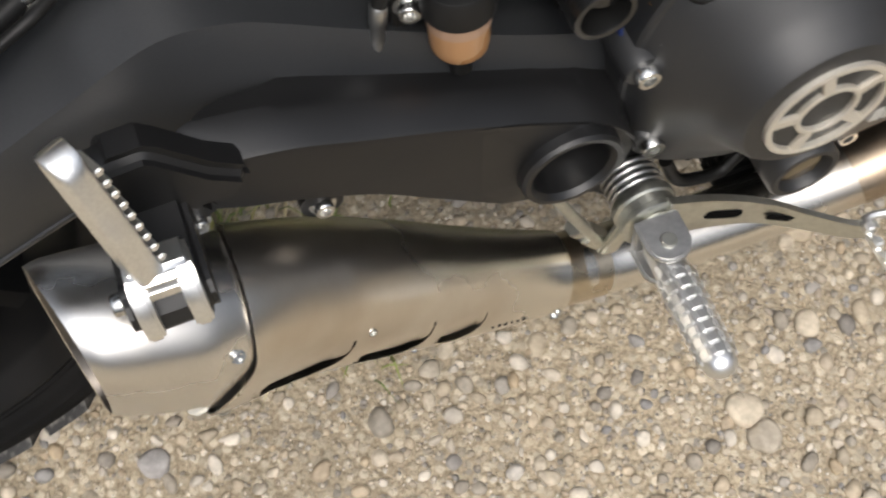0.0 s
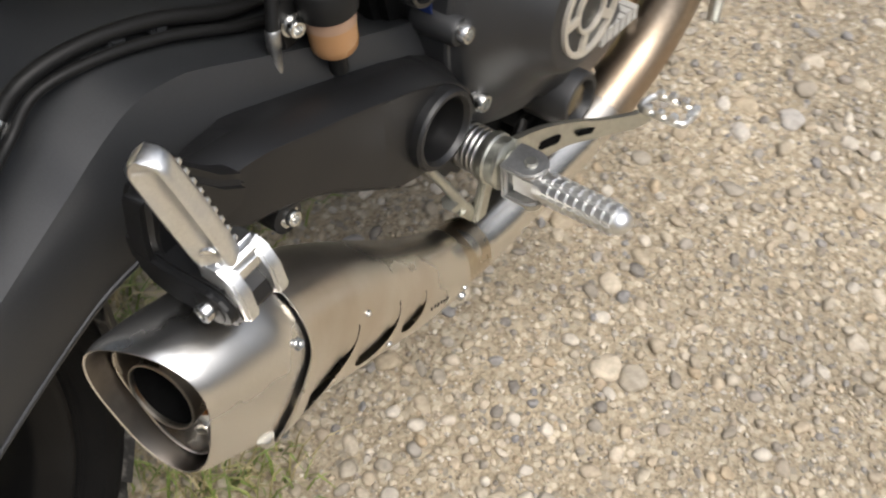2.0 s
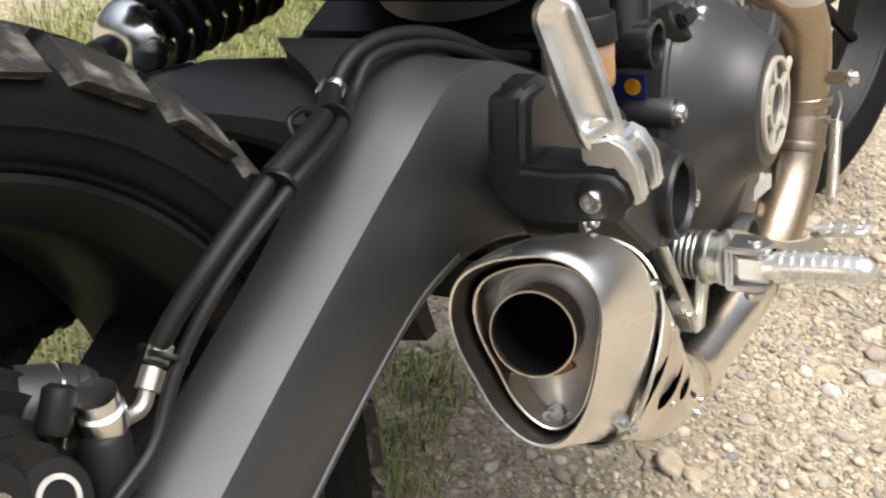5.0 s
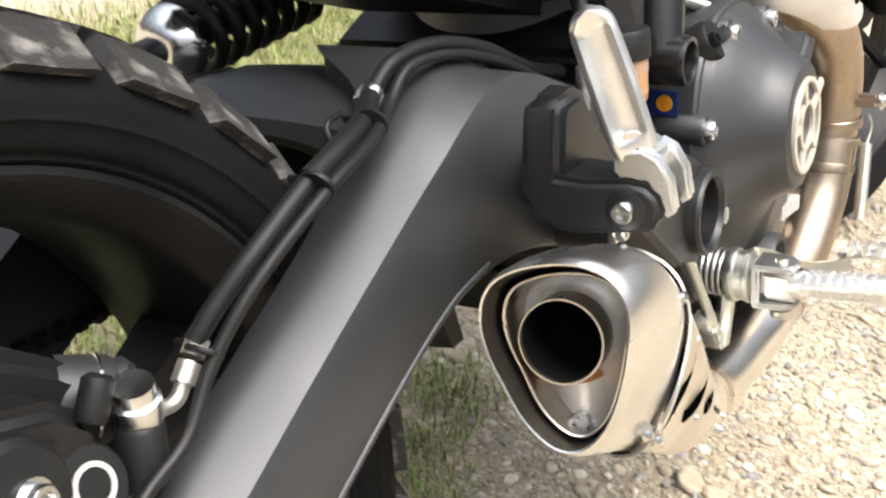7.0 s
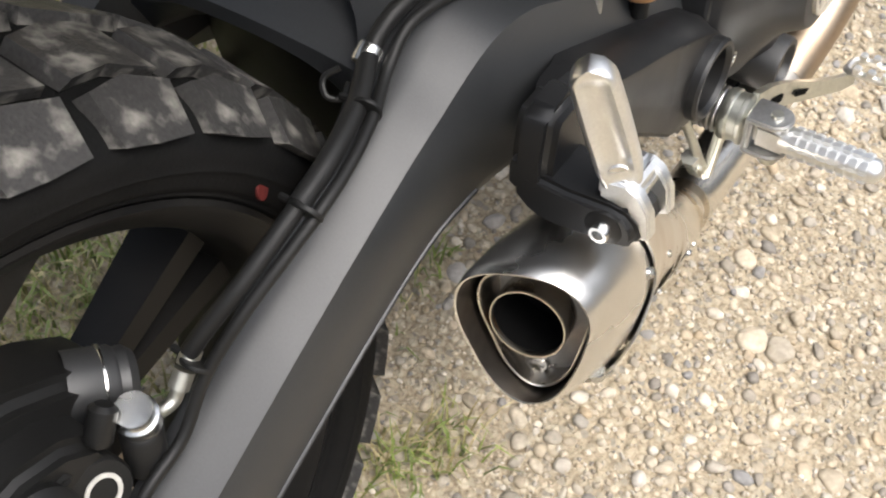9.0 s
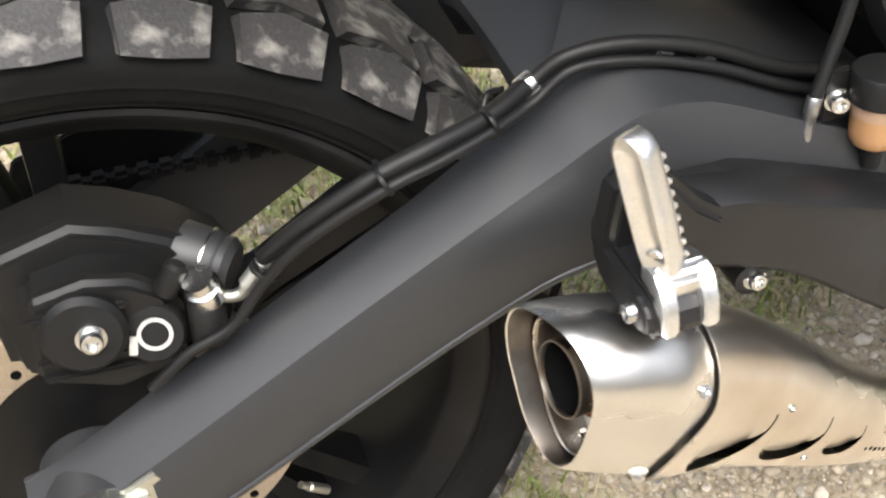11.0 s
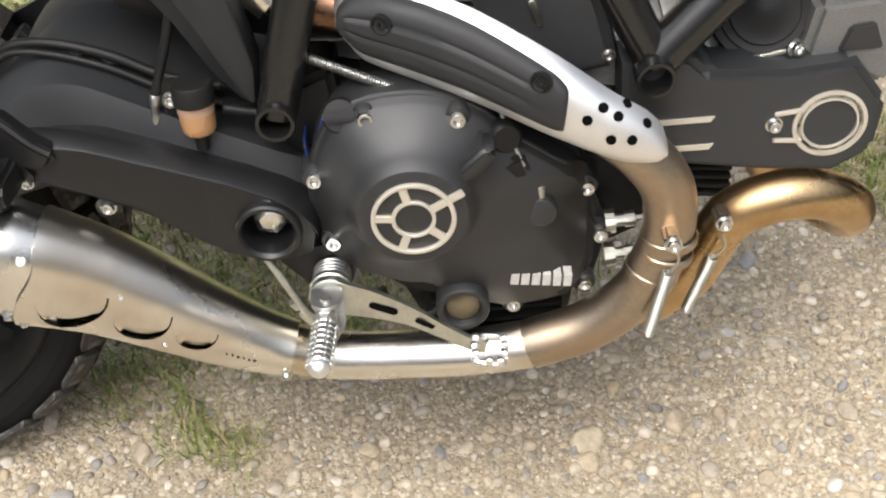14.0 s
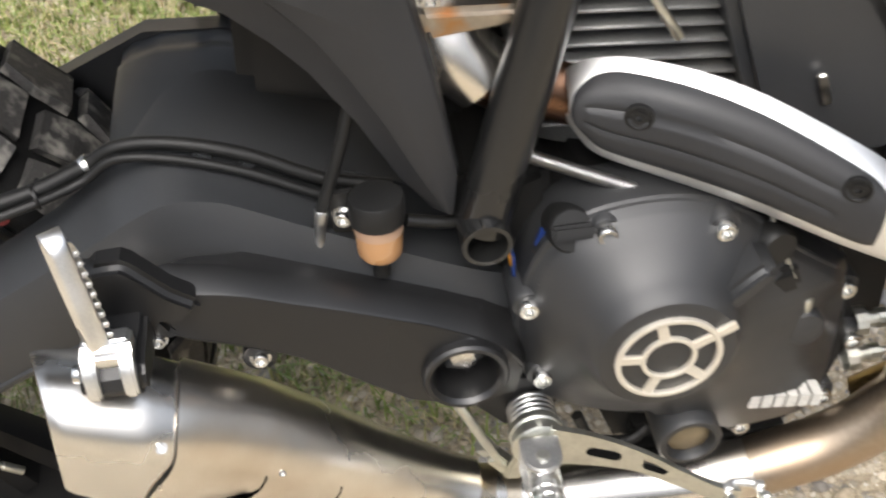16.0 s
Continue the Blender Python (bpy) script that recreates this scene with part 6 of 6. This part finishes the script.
# --- rider foot peg and brake pedal
def make_pegs():
    # return spring coil on the pivot
    part("pedal_spring", spring((0.0, -0.150, 0.297), (0.0, -0.1675, 0.296), 0.0140, 0.0018, 4.5, 8), GREY, bike, "pedal return spring", angle=180)
    part("peg_pivot", sweep([(0.0, -0.148, 0.297), (0.0, -0.186, 0.2955)], 0.0115, 28, smooth_path=False), ZINC, bike)
    hub = part("pedal_hub", lathe([(0.0120, -0.011), (0.0165, -0.0105), (0.0172, -0.009), (0.0172, -0.005), (0.0160, -0.004), (0.0160, 0.001), (0.0172, 0.002), (0.0172, 0.0045), (0.0150, 0.006), (0.0, 0.0062)], (0.0, -0.1790, 0.296), (0, -1, 0.05), 40), ZINC, bike, "zinc plated pedal hub")
    # clevis: two rounded ears, a back plate and the pin
    br = part("peg_clevis", box((0.0240, 0.0050, 0.0290), (-0.0015, -0.1880, 0.2945), 0.0020, segs=3), GREY, bike, "grey steel foot peg clevis")
    ear = [(-0.0135, -0.186), (0.0105, -0.186), (0.0105, -0.200)] + [(-0.0015 + 0.0120 * math.cos(radians(k)), -0.2005 - 0.0120 * math.sin(radians(k))) for k in range(10, 180, 17)] + [(-0.0135, -0.200)]
    for w0, w1 in ((0.3050, 0.3092), (0.2800, 0.2838)):
        bm = loft([[(u, v, w0) for u, v in ear], [(u, v, w1) for u, v in ear]])
        bmesh.ops.recalc_face_normals(bm, faces=bm.faces[:])
        bmesh.ops.bevel(bm, geom=[e for e in bm.edges if e.calc_face_angle(0) > radians(50)], offset=0.0011, segments=2, affect="EDGES", clamp_overlap=True)
        part("ear", bm, GREY, br, angle=35)
    part("peg_pin", lathe([(0.0, -0.0225), (0.0060, -0.0225), (0.0066, -0.0215), (0.0066, -0.0175), (0.0042, -0.0170), (0.0042, 0.0160), (0.0036, 0.0168), (0.0, 0.0168)], (-0.0015, -0.2015, 0.2945), (0, 0, 1), 18, caps=False), ZINC, br)
    part("tongue", box((0.0145, 0.0240, 0.0200), (-0.0025, -0.2020, 0.2945), 0.0035, segs=3), CAST, br)
    base, tip = V(-0.0025, -0.2085, 0.2950), V(-0.0050, -0.2735, 0.2998)
    ax = (tip - base).normalized()
    up = (V(0, 0, 1) - ax * ax.z).normalized()
    side = ax.cross(up)
    L = (tip - base).length
    rings = []
    for k in range(41):
        t = k / 40
        h = 0.0088 - 0.0006 * t
        if t > 0.88:
            h *= math.sqrt(max(0.02, 1 - ((t - 0.88) / 0.12) ** 2))
        c = base + ax * (L * t)
        rings.append([c + side * (h * 1.05 * math.cos(a)) + up * (h * math.sin(a)) for a in (2 * math.pi * j / 20 for j in range(20))])
    peg = part("foot_peg", loft(rings), CAST, bike, "knurled cast aluminium rider foot peg")
    st = None
    for k in range(8):
        for j in range(7):
            a = radians(-45 + 45 * j)
            r = 0.0088 - 0.0006 * k / 8
            c = base + ax * (L * (0.14 + 0.098 * k)) + side * (r * 1.05 * math.cos(a)) + up * (r * math.sin(a))
            nrm = (side * math.cos(a) + up * math.sin(a)).normalized()
            m = Matrix.Translation(c) @ Matrix((ax, nrm.cross(ax), nrm)).transposed().to_4x4()
            if st is None:
                st = part("stud", box((0.0060, 0.0056, 0.0028), (0, 0, 0), 0.0009), CAST, peg, m=m)
            else:
                again(st, m, peg)
    # brake pedal: a flat slotted lever with a toothed toe piece
    lever = []
    path = spline([(0.003, -0.183, 0.297), (0.03, -0.184, 0.288), (0.06, -0.188, 0.276), (0.085, -0.198, 0.266), (0.105, -0.210, 0.262), (0.118, -0.216, 0.262)], 6)
    half = [0.0155, 0.0125, 0.0085, 0.0062, 0.0055, 0.0055]
    for i, c in enumerate(path):
        s = i / 6
        k = min(int(s), 4)
        h = half[k] + (half[k + 1] - half[k]) * (s - k)
        lever.append([V(c.x + 0.3 * h, c.y - 0.0022, c.z + h), V(c.x + 0.3 * h, c.y + 0.0022, c.z + h), V(c.x - 0.3 * h, c.y + 0.0022, c.z - h), V(c.x - 0.3 * h, c.y - 0.0022, c.z - h)])
    lv = part("brake_pedal", loft(lever), ZINC, bike, "zinc plated brake pedal with slots", angle=50)
    # thin black plates on the lever paint the shade of its slots
    for c, l_, w_ in (((0.040, -0.1872, 0.284), 0.024, 0.0070), ((0.073, -0.1952, 0.2705), 0.020, 0.0045)):
        o = [(c[0] + (l_ / 2 - w_ / 2) * (1 if abs(a) < 90 else -1) + w_ / 2 * math.cos(radians(a)), w_ / 2 * math.sin(radians(a))) for a in (-89, -45, 0, 45, 89, 91, 135, 180, 225, 269)]
        bm = bmesh.new()
        own = prism([(x - c[0], z) for x, z in o], -0.0004, 0.0004)
        bmesh.ops.transform(own, matrix=Matrix.Translation(c) @ Euler((0, 0.38, -0.12 if l_ > 0.022 else -0.26)).to_matrix().to_4x4(), verts=own.verts[:])
        part("slot", own, SOOT_SHADE, lv)
    loop = [(0.113, -0.213, 0.268), (0.110, -0.222, 0.271), (0.1085, -0.240, 0.273), (0.111, -0.2455, 0.273), (0.127, -0.2455, 0.269), (0.1305, -0.241, 0.268), (0.1315, -0.222, 0.267), (0.130, -0.213, 0.266), (0.118, -0.2105, 0.267)]
    tp = part("toe_piece", sweep(loop + loop[:1], 0.0026, 8, 3), CAST, lv, "toothed aluminium toe piece")
    for p in ((0.1105, -0.219, 0.2735), (0.109, -0.229, 0.275), (0.109, -0.239, 0.276), (0.119, -0.2465, 0.274), (0.1275, -0.2455, 0.272), (0.131, -0.236, 0.271), (0.132, -0.226, 0.270), (0.1315, -0.217, 0.269)):
        part("tooth", box((0.0056, 0.0052, 0.0070), p, 0.001), CAST, tp)
    # rod to the master cylinder
    part("pedal_arm", prism([(-0.006, 0.292), (0.006, 0.286), (-0.010, 0.250), (-0.022, 0.252)], -0.172, -0.166, 0.002), ZINC, bike)
    rod = part("push_rod", sweep([(-0.0520, -0.1580, 0.3300), (-0.0215, -0.1670, 0.2630)], 0.0032, 12, smooth_path=False), ZINC, bike, "steel brake push rod")
    part("lock_nut", lathe([(0.006, -0.004), (0.006, 0.004)], (-0.031, -0.1615, 0.276), (-0.57, 0, 0.82), 6), ZINC, rod)
    part("fork_end", box((0.010, 0.012, 0.022), (-0.0215, -0.163, 0.262), 0.002, Euler((0, -0.6, 0)).to_matrix()), ZINC, rod)


make_pegs()


# --- front wheel, seen past the engine
def make_front_wheel():
    w = new("front_wheel")
    w.parent = bike
    w.matrix_basis = pose(0.85, -0.03, 0.290, 0, 0, -14) @ Matrix.Diagonal((0.89, 0.89, 0.89, 1))
    tagged(w, "black front wheel")
    prof = [(0.232, -0.04), (0.262, -0.055), (0.285, -0.055), (0.305, -0.042), (0.322, -0.015), (0.325, 0), (0.322, 0.015), (0.305, 0.042), (0.285, 0.055), (0.262, 0.055), (0.232, 0.04)]
    part("tyre", lathe(prof, (0, 0, 0), (0, 1, 0), 80, caps=False), TYRE, w, "black front tyre")
    part("rim", lathe([(0.236, -0.045), (0.240, -0.045), (0.222, -0.02), (0.218, 0.02), (0.240, 0.045), (0.236, 0.045), (0.205, 0.0), (0.236, -0.045)], (0, 0, 0), (0, 1, 0), 80, caps=False), RIM, w)
    part("hub", lathe([(0.03, -0.05), (0.03, 0.05)], (0, 0, 0), (0, 1, 0), 24), RIM, w)
    for k in range(10):
        a = 2 * math.pi * k / 10
        part("spoke", sweep([(0.03 * math.cos(a), 0, 0.03 * math.sin(a)), (0.215 * math.cos(a), 0, 0.215 * math.sin(a))], 0.010, 8, smooth_path=False), RIM, w)
    part("fork_leg", sweep([(0.85, -0.10, 0.29), (0.72, -0.09, 0.72)], 0.026, 20, smooth_path=False), DARK, bike)
    part("fork_leg", sweep([(0.85, 0.09, 0.29), (0.72, 0.095, 0.72)], 0.026, 20, smooth_path=False), DARK, bike)


make_front_wheel()
part("side_stand", sweep([(0.10, 0.10, 0.22), (0.06, 0.16, 0.12), (0.02, 0.21, 0.046)], 0.009, 12), BLACK, bike, "black side stand")
